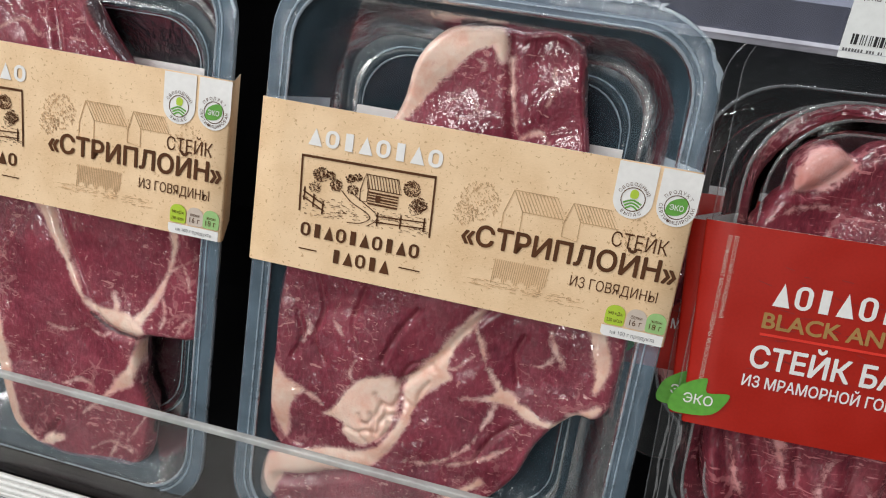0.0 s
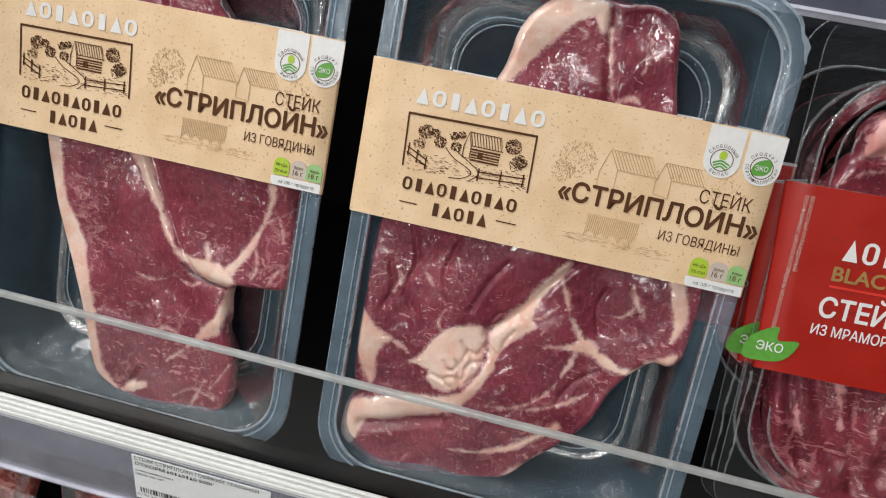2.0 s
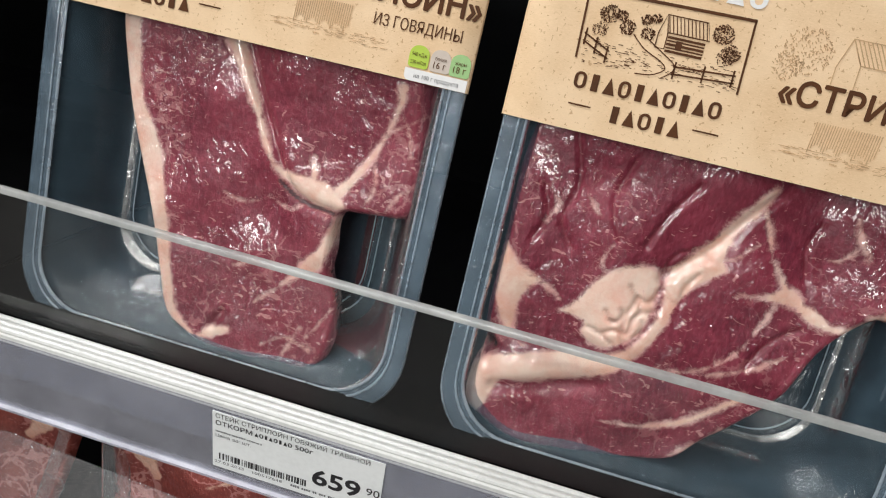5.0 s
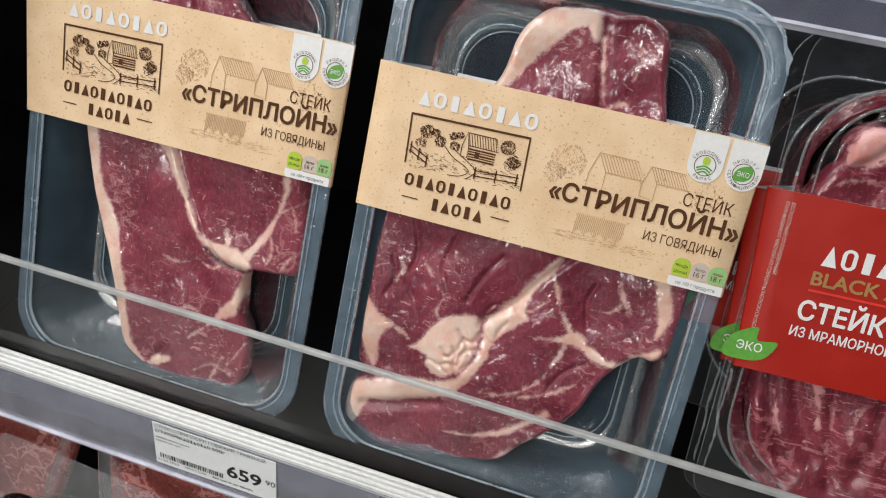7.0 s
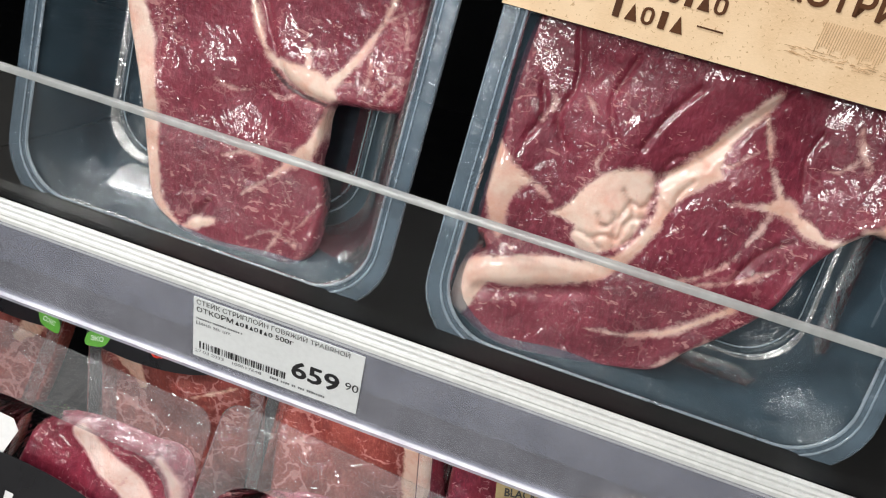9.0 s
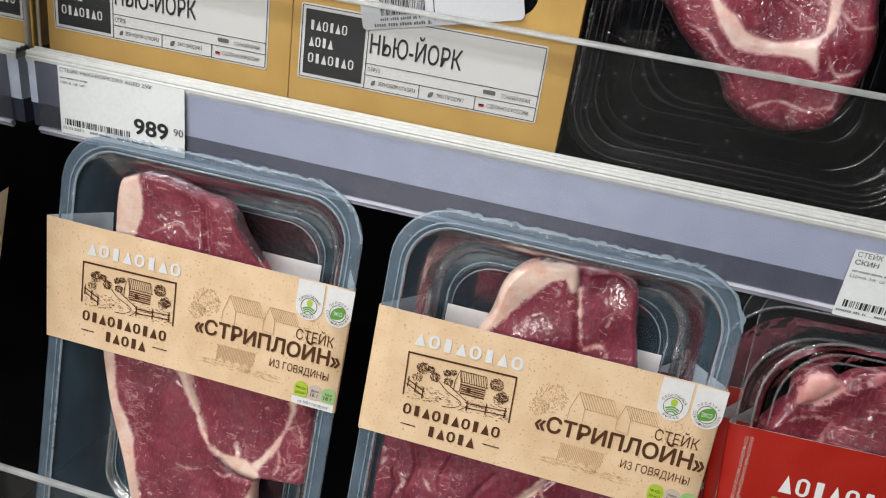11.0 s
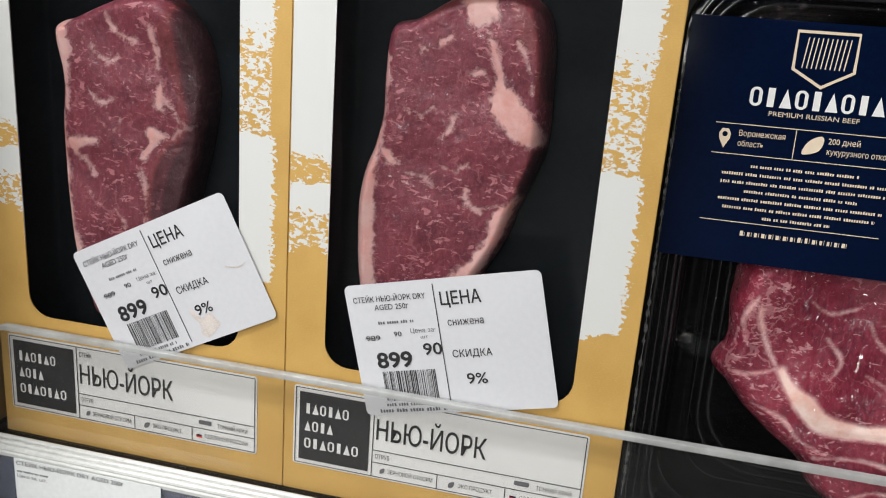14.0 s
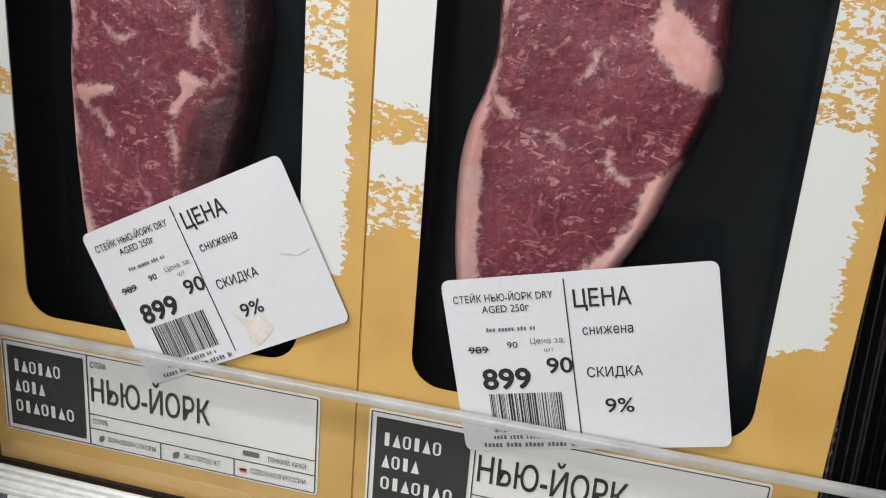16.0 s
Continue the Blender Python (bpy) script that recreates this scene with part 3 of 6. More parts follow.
def steak(name, outline, fats, parent, mat, base=-0.02, thick=0.016, step=0.0009, rim=7.0, waves=1.0, creases=(), seed=0, label="", darks=(), under=0.0, blobs=()):
    """A cut of meat from a smooth outline in millimetres. fats and creases: (width, points) of fat seams and folds; blobs: outlines of broad fat."""
    o = spline(outline, True, 6) / 1000
    t0 = np.roll(o, -1, 0) - np.roll(o, 1, 0)
    t0 /= np.linalg.norm(t0, axis=1)[:, None] + 1e-9
    spin = 1 if (o[:, 0] * np.roll(o[:, 1], -1) - np.roll(o[:, 0], -1) * o[:, 1]).sum() > 0 else -1
    o = o + 0.0012 * spin * np.column_stack([t0[:, 1], -t0[:, 0]])
    lo, hi = o.min(0) - step, o.max(0) + step
    nx, ny = (np.ceil((hi - lo) / step).astype(int) + 1)
    gx, gy = np.meshgrid(np.arange(nx) * step + lo[0], np.arange(ny) * step + lo[1], indexing="ij")
    q = np.stack([gx.ravel(), gy.ravel()], 1)
    inside = within(q, o)
    ring = np.vstack([o, o[:1]])
    dist, _ = polyline_distance(q, ring)
    grid_in = inside.reshape(nx, ny)
    cell = grid_in[:-1, :-1] | grid_in[1:, :-1] | grid_in[:-1, 1:] | grid_in[1:, 1:]
    # points just outside slide onto the outline
    out = ~inside & (dist < 2 * step)
    for i in np.nonzero(out)[0]:
        d = ring[1:] - ring[:-1]
        t = np.clip(((q[i] - ring[:-1]) * d).sum(1) / np.maximum((d * d).sum(1), 1e-12), 0, 1)
        c = ring[:-1] + t[:, None] * d
        q[i] = c[np.argmin(((c - q[i]) ** 2).sum(1))]
    depth = np.where(inside, dist, 0.0) * 1000
    u = np.clip(depth / rim, 0, 1)
    z = thick * np.sqrt(np.maximum(0, 1 - (1 - u) ** 2))
    fat = np.full(len(q), -9.0)
    for w, pts in fats:
        r, s = polyline_distance(q, spline(pts, False, 6) / 1000)
        ww = np.interp(s, np.linspace(0, 1, len(w)), w) if isinstance(w, (tuple, list)) else w
        fat = np.maximum(fat, ww / 2 - r * 1000)
    for pts in blobs:
        b = spline(pts, True, 4) / 1000
        r, _ = polyline_distance(q, np.vstack([b, b[:1]]))
        fat = np.maximum(fat, np.where(within(q, b), r, -r) * 1000)
    z += 0.0006 * np.clip(fat / 5, 0, 1) * u
    for w, pts in creases:
        r, _ = polyline_distance(q, spline(pts, False, 6) / 1000)
        z -= min(0.0032, 0.0011 * w) * np.exp(-((r * 1000 / w) ** 2)) * u
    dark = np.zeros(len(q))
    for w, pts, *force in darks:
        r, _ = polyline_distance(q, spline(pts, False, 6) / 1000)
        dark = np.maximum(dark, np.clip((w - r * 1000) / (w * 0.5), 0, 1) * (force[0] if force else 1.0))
    rnd = np.random.RandomState(seed)
    for k in range(14):
        f = rnd.uniform(20, 130)
        a, ph = rnd.uniform(0, 6.28), rnd.uniform(0, 6.28)
        z += waves * 0.035 / f * np.sin(f * 1.6 * (q[:, 0] * math.cos(a) + q[:, 1] * math.sin(a)) + ph) * u
    idx = -np.ones(nx * ny, int)
    used = np.zeros((nx, ny), bool)
    used[:-1, :-1] |= cell
    used[1:, :-1] |= cell
    used[:-1, 1:] |= cell
    used[1:, 1:] |= cell
    flat = np.nonzero(used.ravel())[0]
    idx[flat] = np.arange(len(flat))
    ci, cj = np.nonzero(cell)
    k = ci * ny + cj
    faces = np.stack([idx[k], idx[k + ny], idx[k + ny + 1], idx[k + 1]], 1)
    me = bpy.data.meshes.new(name)
    verts, polys = np.column_stack([q[flat], base + z[flat]]).tolist(), faces.tolist()
    fat, dark = np.clip(fat[flat], -9, 9), dark[flat]
    if under:
        # flank that runs inwards below the edge, down to the tray
        n, m0 = len(o), len(verts)
        inward = -spin * np.column_stack([t0[:, 1], -t0[:, 0]])
        for drop, inset in ((0.0, 0.0), (0.35, 0.0022), (0.7, 0.0050), (1.0, 0.0080)):
            verts += np.column_stack([o + inward * inset, np.full(n, base - under * drop)]).tolist()
        for a in range(3):
            polys += [(m0 + a * n + i, m0 + a * n + (i + 1) % n, m0 + (a + 1) * n + (i + 1) % n, m0 + (a + 1) * n + i) for i in range(n)]
        fat = np.concatenate([fat, np.full(4 * n, -9.0)])
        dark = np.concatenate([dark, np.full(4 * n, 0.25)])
    me.from_pydata(verts, [], polys)
    me.polygons.foreach_set("use_smooth", np.ones(len(polys), bool))
    me.attributes.new("fat", "FLOAT", "POINT").data.foreach_set("value", fat.astype(np.float32))
    me.attributes.new("dark", "FLOAT", "POINT").data.foreach_set("value", dark.astype(np.float32))
    me.materials.append(mat)
    me.update()
    ob = new(name, me)
    ob.parent = parent
    if label:
        ob["label"] = label
    return ob


# ---------------------------------------------------------------- the cabinet and the room round it
def structure(name, bm, mat, label, category):
    return tagged(link(name, bm, mat), label, category, kind="structure")


structure("floor", block(-3, -8.2, -1.26, 4, 0.6, -1.2), M["floor"], "dark tiled shop floor in the aisle", "floor")
structure("ceiling", block(-3, -8.2, 1.66, 4, 0.6, 1.7), M["paint"], "plain grey shop ceiling over the aisle", "ceiling")
structure("wall_south", block(-3, -8.26, -1.2, 4, -8.2, 1.66), M["shop_wall"], "unseen wall across the aisle, toned for reflections", "wall")
structure("wall_west", block(-3.06, -8.2, -1.2, -3, 0.6, 1.66), M["paint"], "plain wall at the aisle's end", "wall")
structure("wall_east", block(4, -8.2, -1.2, 4.06, 0.6, 1.66), M["paint"], "plain wall at the aisle's other end", "wall")
structure("wall_north", block(-3, 0.6, -1.2, 4, 0.66, 1.66), M["paint"], "plain wall behind the chilled cabinet", "wall")
structure("cabinet_back", block(-0.0115, 0.34, -1.1, 2.2, 0.36, 0.9), M["black_metal"], "black back panel of the chilled cabinet", "wall")
structure("cabinet_top", block(-0.0115, -0.05, 0.66, 2.2, 0.34, 0.7), M["black_metal"], "black canopy of the chilled cabinet", "ceiling")
structure("cabinet_base", block(-0.0115, -0.27, -1.2, 2.2, 0.34, -0.80), M["black_metal"], "black base of the chilled cabinet", "wall")
structure("cabinet_side", block(2.2, -0.27, -1.2, 2.23, 0.36, 0.7), M["black_metal"], "black end wall of the chilled cabinet", "wall")

X0, X1 = -0.0085, 1.6


def along(profile, x0, x1, mat_bevel=0):
    """A bar with a profile of (y, z) points, from x0 to x1."""
    bm = bmesh.new()
    a = [bm.verts.new((x0, y, z)) for y, z in profile]
    b = [bm.verts.new((x1, y, z)) for y, z in profile]
    n = len(profile)
    for i in range(n):
        j = (i + 1) % n
        bm.faces.new((a[i], a[j], b[j], b[i]))
    bm.faces.new(a[::-1])
    bm.faces.new(b)
    bmesh.ops.recalc_face_normals(bm, faces=bm.faces)
    return bm


structure("mirror_wall", along([(-0.200, -1.1), (0.338, -1.1), (0.338, 0.658), (0.012, 0.658)], -0.0155, -0.0116), M["mirror"], "mirror lining the end wall of the chilled cabinet", "mirror")


def shelf(y, z, deep, low="rail_navy", cut=-0.0205, k=0.2, sunk=0.0, tipped=True):
    """A shelf whose front lip ends at y and whose white strip's top is at z; k: how far the rail's face runs back on its way down."""
    s = thing("shelf", Matrix.Translation((0, y, z)), "black metal shelf with ribbed white strip and clear price rail", "shelf", "cabinet shelves", tipped)
    part("board", block(X0, 0.0058, -0.018, X1, deep, -sunk, 0.001), M["black_metal"], s)
    for cy, cz in ((-0.0026, -0.0020), (0.0004, -0.0014), (0.0038, -0.0009)):
        part("white_rib", along([(cy + 0.0017 * math.cos(t), cz + 0.0017 * math.sin(t)) for t in np.linspace(0, 2 * math.pi, 10, endpoint=False)], X0, X1), M["rail_white"], s)
    part("white_strip", along([(-0.0045, -0.0066), (0.0056, -0.006), (0.0056, -0.0002), (-0.0030, -0.0012), (-0.0047, -0.0035)], X0, X1), M["rail_white"], s)
    part("upper_face", along([(-0.0034, -0.0067), (-0.0034 - (cut + 0.0052) * k, cut), (0.012, cut), (0.012, -0.0067)], X0, X1), M["rail_lilac"], s, "lilac-grey rail face")
    part("lower_face", along([(-0.0024 - (cut + 0.0052) * k, cut - 0.0002), (-0.0024 + 0.039 * k, -0.044), (0.014, -0.044), (0.014, cut - 0.0002)], X0, X1), M[low], s, "darker rail face")
    # made-up strip, unseen, where the added fill lamps sit
    part("under_strip", block(X0 + 0.002, 0.016, -0.0205, X1, 0.032, -0.0181, 0.0006), M["white_card"], s, "slim white strip added under the board, out of view")
    part("price_holder", along([(-0.0052, -0.005), (-0.0052 + 0.0455 * k, -0.0455), (-0.0047 + 0.0455 * k, -0.0455), (-0.0047, -0.005)], X0 + 0.006, X1), M["holder" if low == "rail_steel" else "holder_clear"], s, "clear plastic price holder")
    part("holder_lip", along([(u + 0.0455 * k, v) for u, v in ((-0.0066, -0.0455), (-0.0076, -0.0445), (-0.0066, -0.0432), (-0.0043, -0.0435), (-0.0036, -0.0462), (-0.0056, -0.0472))], X0 + 0.006, X1), M["holder_lip"], s)
    return s


def guard(y, z, h, tipped=True):
    """An upright acrylic front guard with rounded ends; z is its foot."""
    g = thing("shelf_guard", lean(0, y, z), "clear acrylic front guard standing on the shelf edge", "guard", "shelf guards", tipped)
    o = rrect(X0, 0, X1, h, (0.001, 0.001, 0.012, 0.012), 8)
    i = rrect(X0 + 0.0006, 0.0005, X1 - 0.0006, h - 0.0006, (0.001, 0.001, 0.0115, 0.0115), 8)
    part("pane", plate([i], 0, 0.0026), M["acrylic"], g)
    # milky front strip imitates the top edge's reflection inside the pane
    s = rrect(X0 + 0.0020, 0.0005, X1 - 0.0026, h - 0.0026, (0.001, 0.001, 0.0100, 0.0100), 8)
    bm = rings([(o, 0.0), (o, 0.0026), (i, 0.0030), (s, 0.0031)], False)
    part("edge", bm, M["acrylic_edge"], g, "milky edge with its inner reflection painted in")
    return g


UP, MID, LOW = (-0.0130, -0.0490), (-0.059, -0.3495), (-0.125, -0.70)
shelf(*UP, 0.345, "rail_navy", -0.0300, 0.04, 0.0025, False)
shelf(*MID, 0.44, "rail_steel", -0.0265)
shelf(*LOW, 0.56)
guard(-0.0040, -0.0545, 0.0625, False)
guard(-0.0495, -0.3525, 0.0605)
guard(-0.115, -0.703, 0.0605)


# ---------------------------------------------------------------- price tags
def barcode(x, y, w, h, parent, seed, z=0.0004, mat=None):
    rnd = random.Random(seed)
    out, cx = [], x
    while cx < x + w - 0.0004:
        a = rnd.choice((0.00022, 0.00022, 0.00045, 0.0007))
        a *= w / 0.026
        out.append(plate([rrect(cx, y, cx + a, y + h, 0)], z))
        cx += a + rnd.choice((0.00025, 0.0004, 0.0006)) * w / 0.026
    return tagged(link("barcode", join(out), mat or M["black_ink"], parent), kind="stuff")


def price_tag(x, z, y, lines, price, cents, seed, w=0.0752, h=0.0345, spin=0.0, date="", code="", tipped=False):
    """A paper shelf tag; x, z is its upper left corner."""
    t = thing("price_tag", lean(x, y, z, -12.5 if tipped else 0.0, spin), "white paper price tag with black print behind clear rail", "price tag", "price tags", tipped)
    part("paper", plate([rrect(0, -h, w, 0, 0.0004)], -0.0002, 0.0001), M["tag_paper"], t)
    yy = -0.0032
    for s, hh, kind, ww in lines:
        if kind == "bar":
            bars([(0.0015, yy, ww, hh * 0.8)], t, M["grey_ink"], 0.0003)
        else:
            lettering(s, 0.0015, yy, hh, t, M["black_ink"] if kind == "b" or hh > 0.002 else M["grey_ink"], ww, 0, 0.012 if kind == "b" else 0.0, 0.0003)
        yy -= hh + 0.0016
    barcode(0.003, -h + 0.0052, w * 0.53, 0.0037, t, seed, 0.0003)
    foot = [(0.036, -h + 0.0026, 0.026, 0.0013)]
    for s, fx, fw in ((date, 0.001, 0.0135), (code, 0.0185, 0.0135)):
        if s:
            lettering(s, fx, -h + 0.0026, 0.0015, t, M["grey_ink"], fw, 0, 0.0, 0.0003)
        else:
            foot.append((fx, -h + 0.0026, fw, 0.0013))
    bars(foot, t, M["grey_ink"], 0.0003)
    lettering(price, w * 0.60, -h + 0.0086, 0.0084, t, M["black_ink"], 0.0212, 0, 0.03, 0.0003)
    lettering(cents, w * 0.915, -h + 0.0118, 0.0040, t, M["black_ink"], 0.0058, 0, 0.0, 0.0003)
    return t


first_tag = price_tag(0.1325, -0.3570, -0.0640, [("СТЕЙК СТРИПЛОЙН ГОВЯЖИЙ ТРАВЯНОЙ", 0.0023, "n", 0.0675), ("ОТКОРМ", 0.0024, "b", 0.0165), ("", 0.0012, "bar", 0.021), ("Цена за: шт.", 0.0017, "n", 0.016)], "659", "90", 5, h=0.0320, date="27.03.2023", code="100517648", tipped=True)
wordmark(0.0190, -0.0071, 0.0165, 0.0023, 8, first_tag, M["black_ink"], 0.0003)
lettering("500г", 0.0368, -0.0071, 0.0024, first_tag, M["black_ink"], 0.0080, 0, 0.012, 0.0003)
price_tag(0.0125, -0.0535, -0.0186, [("СТЕЙК НЬЮ-ЙОРК DRY AGED 250г", 0.0021, "n", 0.057), ("", 0.0012, "bar", 0.017), ("Цена за: шт.", 0.0016, "n", 0.016)], "989", "90", 6, w=0.0775, h=0.0385, spin=0.5, date="20.03.2023")
price_tag(0.436, -0.0615, -0.0186, [("СТЕЙК РИБАЙ ИЗ МРАМОРНОЙ ГОВЯДИНЫ", 0.0023, "n", 0.074), ("СКИН", 0.0023, "b", 0.0105), ("", 0.0013, "bar", 0.016), ("Цена за: шт...", 0.0017, "n", 0.019)], "879", "90", 7)


# ---------------------------------------------------------------- trays
def tray(parent, x0, y0, x1, y1, deep, flange, r, mats, foot=0.012, emboss=True, rim=0.0012, beads=()):
    """A thermoformed tray: flange in front, sloping walls, floor with a raised ring, turned-back rim."""
    def loop(d, q):
        return rrect(x0 + d, y0 + d, x1 - d, y1 - d, max(q, 0.003), 8)
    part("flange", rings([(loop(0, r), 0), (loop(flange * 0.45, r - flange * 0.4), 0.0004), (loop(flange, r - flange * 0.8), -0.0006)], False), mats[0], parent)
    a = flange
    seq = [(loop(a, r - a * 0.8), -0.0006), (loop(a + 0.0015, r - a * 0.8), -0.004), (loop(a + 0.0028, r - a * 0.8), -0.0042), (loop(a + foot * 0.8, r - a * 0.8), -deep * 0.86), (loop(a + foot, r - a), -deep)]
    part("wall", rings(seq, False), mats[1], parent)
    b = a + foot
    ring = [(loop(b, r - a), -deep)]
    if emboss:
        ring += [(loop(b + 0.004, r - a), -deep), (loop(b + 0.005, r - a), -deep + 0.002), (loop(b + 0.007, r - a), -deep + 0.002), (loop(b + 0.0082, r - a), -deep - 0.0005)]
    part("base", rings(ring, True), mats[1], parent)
    if emboss:
        part("ridge", rings([(loop(a - 0.0006, r - a * 0.75), -0.0002), (loop(a - 0.0002, r - a * 0.8), 0.0006), (loop(a + 0.0006, r - a * 0.8), -0.0004)], False), mats[2], parent)
        part("ridge", rings([(loop(a * 0.62, r - a * 0.5), 0.0004), (loop(a * 0.62 + 0.0004, r - a * 0.5), 0.0009), (loop(a * 0.62 + 0.0008, r - a * 0.5), 0.0004)], False), mats[2], parent)
        for d, up in ((0.0045, 0.0012), (0.0076, 0.0022)):
            part("floor_ridge", rings([(loop(b + d, r - a), -deep + up), (loop(b + d + 0.0003, r - a), -deep + up + 0.0006), (loop(b + d + 0.0006, r - a), -deep + up)], False), mats[2], parent)
    for d, depth in beads:
        part("ridge", rings([(loop(d, r), -depth), (loop(d + 0.0007, r), -depth + 0.0012), (loop(d + 0.0014, r), -depth)], False), mats[2], parent)
    edge = rings([(loop(0, r), 0), (loop(-0.0007, r), -0.0006), (loop(-0.0004, r), -rim * 2.2)], False)
    part("rim", edge, mats[2], parent)


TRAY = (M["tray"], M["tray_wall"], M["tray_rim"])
BLACK = (M["black_tray"], M["black_tray"], M["black_rim"])


def pet_card(parent, x0, y0, x1, y1, r, rec, rr, deep, mat="pet", lip=True):
    """A clear skin card: a flat sheet with a domed recess, its edge folded back."""
    o = rrect(x0, y0, x1, y1, r, 8)
    q = rrect(*rec, rr, 8)
    part("sheet", plate([o, q[::-1]], 0.0), M[mat], parent)
    part("edge", rings([(o, 0.0), (rrect(x0 - 0.0004, y0 - 0.0004, x1 + 0.0004, y1 + 0.0004, r, 8), -0.0006), (o, -0.0016)], False), M["pet_rim" if lip else "pet_low"], parent)
    g = lambda d: rrect(rec[0] + d, rec[1] + d, rec[2] - d, rec[3] - d, rr, 8)
    part("recess", rings([(q, 0.0), (g(0.0008), -0.0015), (g(0.004), -deep * 0.3), (g(0.0045), -deep * 0.32), (g(0.009), -deep * 0.9), (g(0.011), -deep)], True), M[mat], parent)
    if lip:
        part("recess_lip", rings([(q, 0.0001), (g(-0.0005), 0.0007), (g(-0.0012), 0.0001)], False), M["pet_rim"], parent)


# ---------------------------------------------------------------- kraft sleeves with their print
def sleeve_print(p, z):
    """The printing on a kraft sleeve, in metres round its middle."""
    wordmark(-0.0695, 0.0195, 0.0595, 0.0075, 8, p, M["white_ink"], z, 4)
    part("print_frame", join([sweep([(-0.0705, -0.010), (-0.0715, 0.0145)], 0.0008, z), sweep([(-0.0719, 0.0145), (-0.0115, 0.0155)], 0.0011, z), sweep([(-0.0119, 0.0155), (-0.0110, -0.0105)], 0.0008, z)]), M["brown"], p)
    wordmark(-0.0690, -0.0208, 0.0545, 0.0062, 10, p, M["brown"], z, 8)
    wordmark(-0.0535, -0.0305, 0.0270, 0.0062, 5, p, M["brown"], z, 9)
    part("print_rule", sweep([(-0.069, -0.0268), (-0.0605, -0.0268)], 0.0006, z), M["brown"], p)
    part("print_rule", sweep([(-0.0225, -0.0262), (-0.0130, -0.0262)], 0.0006, z), M["brown"], p)
    # farm sketch
    ink = []
    ink.append(sweep([(-0.0435, 0.0025), (-0.0420, 0.0080), (-0.0405, 0.0025), (-0.0405, -0.0018), (-0.0435, -0.0018)], 0.0004, z, True))
    ink.append(sweep([(-0.0420, 0.0080), (-0.0290, 0.0080), (-0.0272, 0.0030), (-0.0405, 0.0030)], 0.0004, z, True))
    for k in range(11):
        ink.append(sweep([(-0.0415 + k * 0.0012, 0.0078), (-0.0400 + k * 0.0012, 0.0032)], 0.0003, z))
    for k in range(5):
        ink.append(sweep([(-0.0402, 0.0018 - k * 0.001), (-0.0282, 0.0018 - k * 0.001)], 0.00045 if k % 2 else 0.0007, z))
    ink.append(plate([rrect(-0.0372, -0.0012, -0.0352, 0.0012, 0)], z + 0.0001))
    rnd = random.Random(3)
    for cx, cy, r, n in ((-0.0235, 0.0058, 0.0034, 190), (-0.0198, 0.0008, 0.0030, 150), (-0.0465, 0.0015, 0.0022, 90), (-0.0600, 0.0048, 0.0032, 170), (-0.0535, 0.0020, 0.0026, 120), (-0.0480, 0.0052, 0.0018, 90), (-0.0450, 0.0062, 0.0015, 60), (-0.0560, 0.0050, 0.0018, 70), (-0.0210, -0.0005, 0.0030, 80), (-0.0620, 0.0000, 0.0026, 60)):
        for _ in range(n):
            a, q = rnd.uniform(0, 6.28), r * math.sqrt(rnd.random())
            x, y = cx + q * math.cos(a), cy + q * 0.8 * math.sin(a)
            s = rnd.uniform(0.0003, 0.0006)
            ink.append(sweep([(x, y), (x + s * math.cos(a + 1), y + s * math.sin(a + 1))], 0.0003, z))
    ink.append(sweep(spline([(-0.0510, 0.0005), (-0.0465, -0.003), (-0.0405, -0.0055), (-0.0385, -0.0075), (-0.0420, -0.0098), (-0.0475, -0.0105)], False).tolist(), 0.00035, z))
    ink.append(sweep(spline([(-0.0465, 0.0002), (-0.0405, -0.0030), (-0.0362, -0.0055), (-0.0360, -0.0078), (-0.0392, -0.0104)], False).tolist(), 0.00035, z))
    for fx, fy, w, dy in ((-0.0355, -0.0092, 0.0185, 0.0012), (-0.0660, -0.0050, 0.0080, -0.0040)):
        for k in range(3):
            x = fx + w * k / 2
            y = fy + dy * k / 2
            ink.append(sweep([(x, y - 0.0005), (x, y + 0.0045)], 0.0006, z))
        for q in (0.0008, 0.0030):
            ink.append(sweep([(fx - 0.0006, fy + q), (fx + w + 0.0008, fy + dy + q)], 0.0005, z))
    for _ in range(170):
        x, y = rnd.uniform(-0.066, -0.016), rnd.uniform(-0.0105, -0.003)
        ink.append(sweep([(x, y), (x + rnd.uniform(0.0006, 0.0018), y + rnd.uniform(-0.0003, 0.0002))], 0.00018, z))
    sketch = join(ink)
    for v in sketch.verts:
        v.co.x, v.co.y = -0.0415 + (v.co.x + 0.0415) * 1.12, 0.0005 + (v.co.y + 0.0010) * 1.22
    part("farm_sketch", sketch, M["brown"], p, "brown ink sketch of a farmhouse, lane and fences")
    # pale drawing behind the words
    pale = []
    for bx, by, w, h in ((0.0185, 0.0035, 0.026, 0.013), (0.0435, 0.0045, 0.022, 0.011)):
        top = [(bx + w * 0.12, by + h), (bx + w * 0.8, by + h), (bx + w, by + h * 0.35), (bx + w * 0.3, by + h * 0.35)]
        pale.append(sweep(top, 0.0004, z - 0.0001, True))
        for k in range(12):
            f = k / 12
            pale.append(sweep([(bx + w * (0.12 + 0.68 * f), by + h), (bx + w * (0.3 + 0.7 * f), by + h * 0.35)], 0.0004, z - 0.0001))
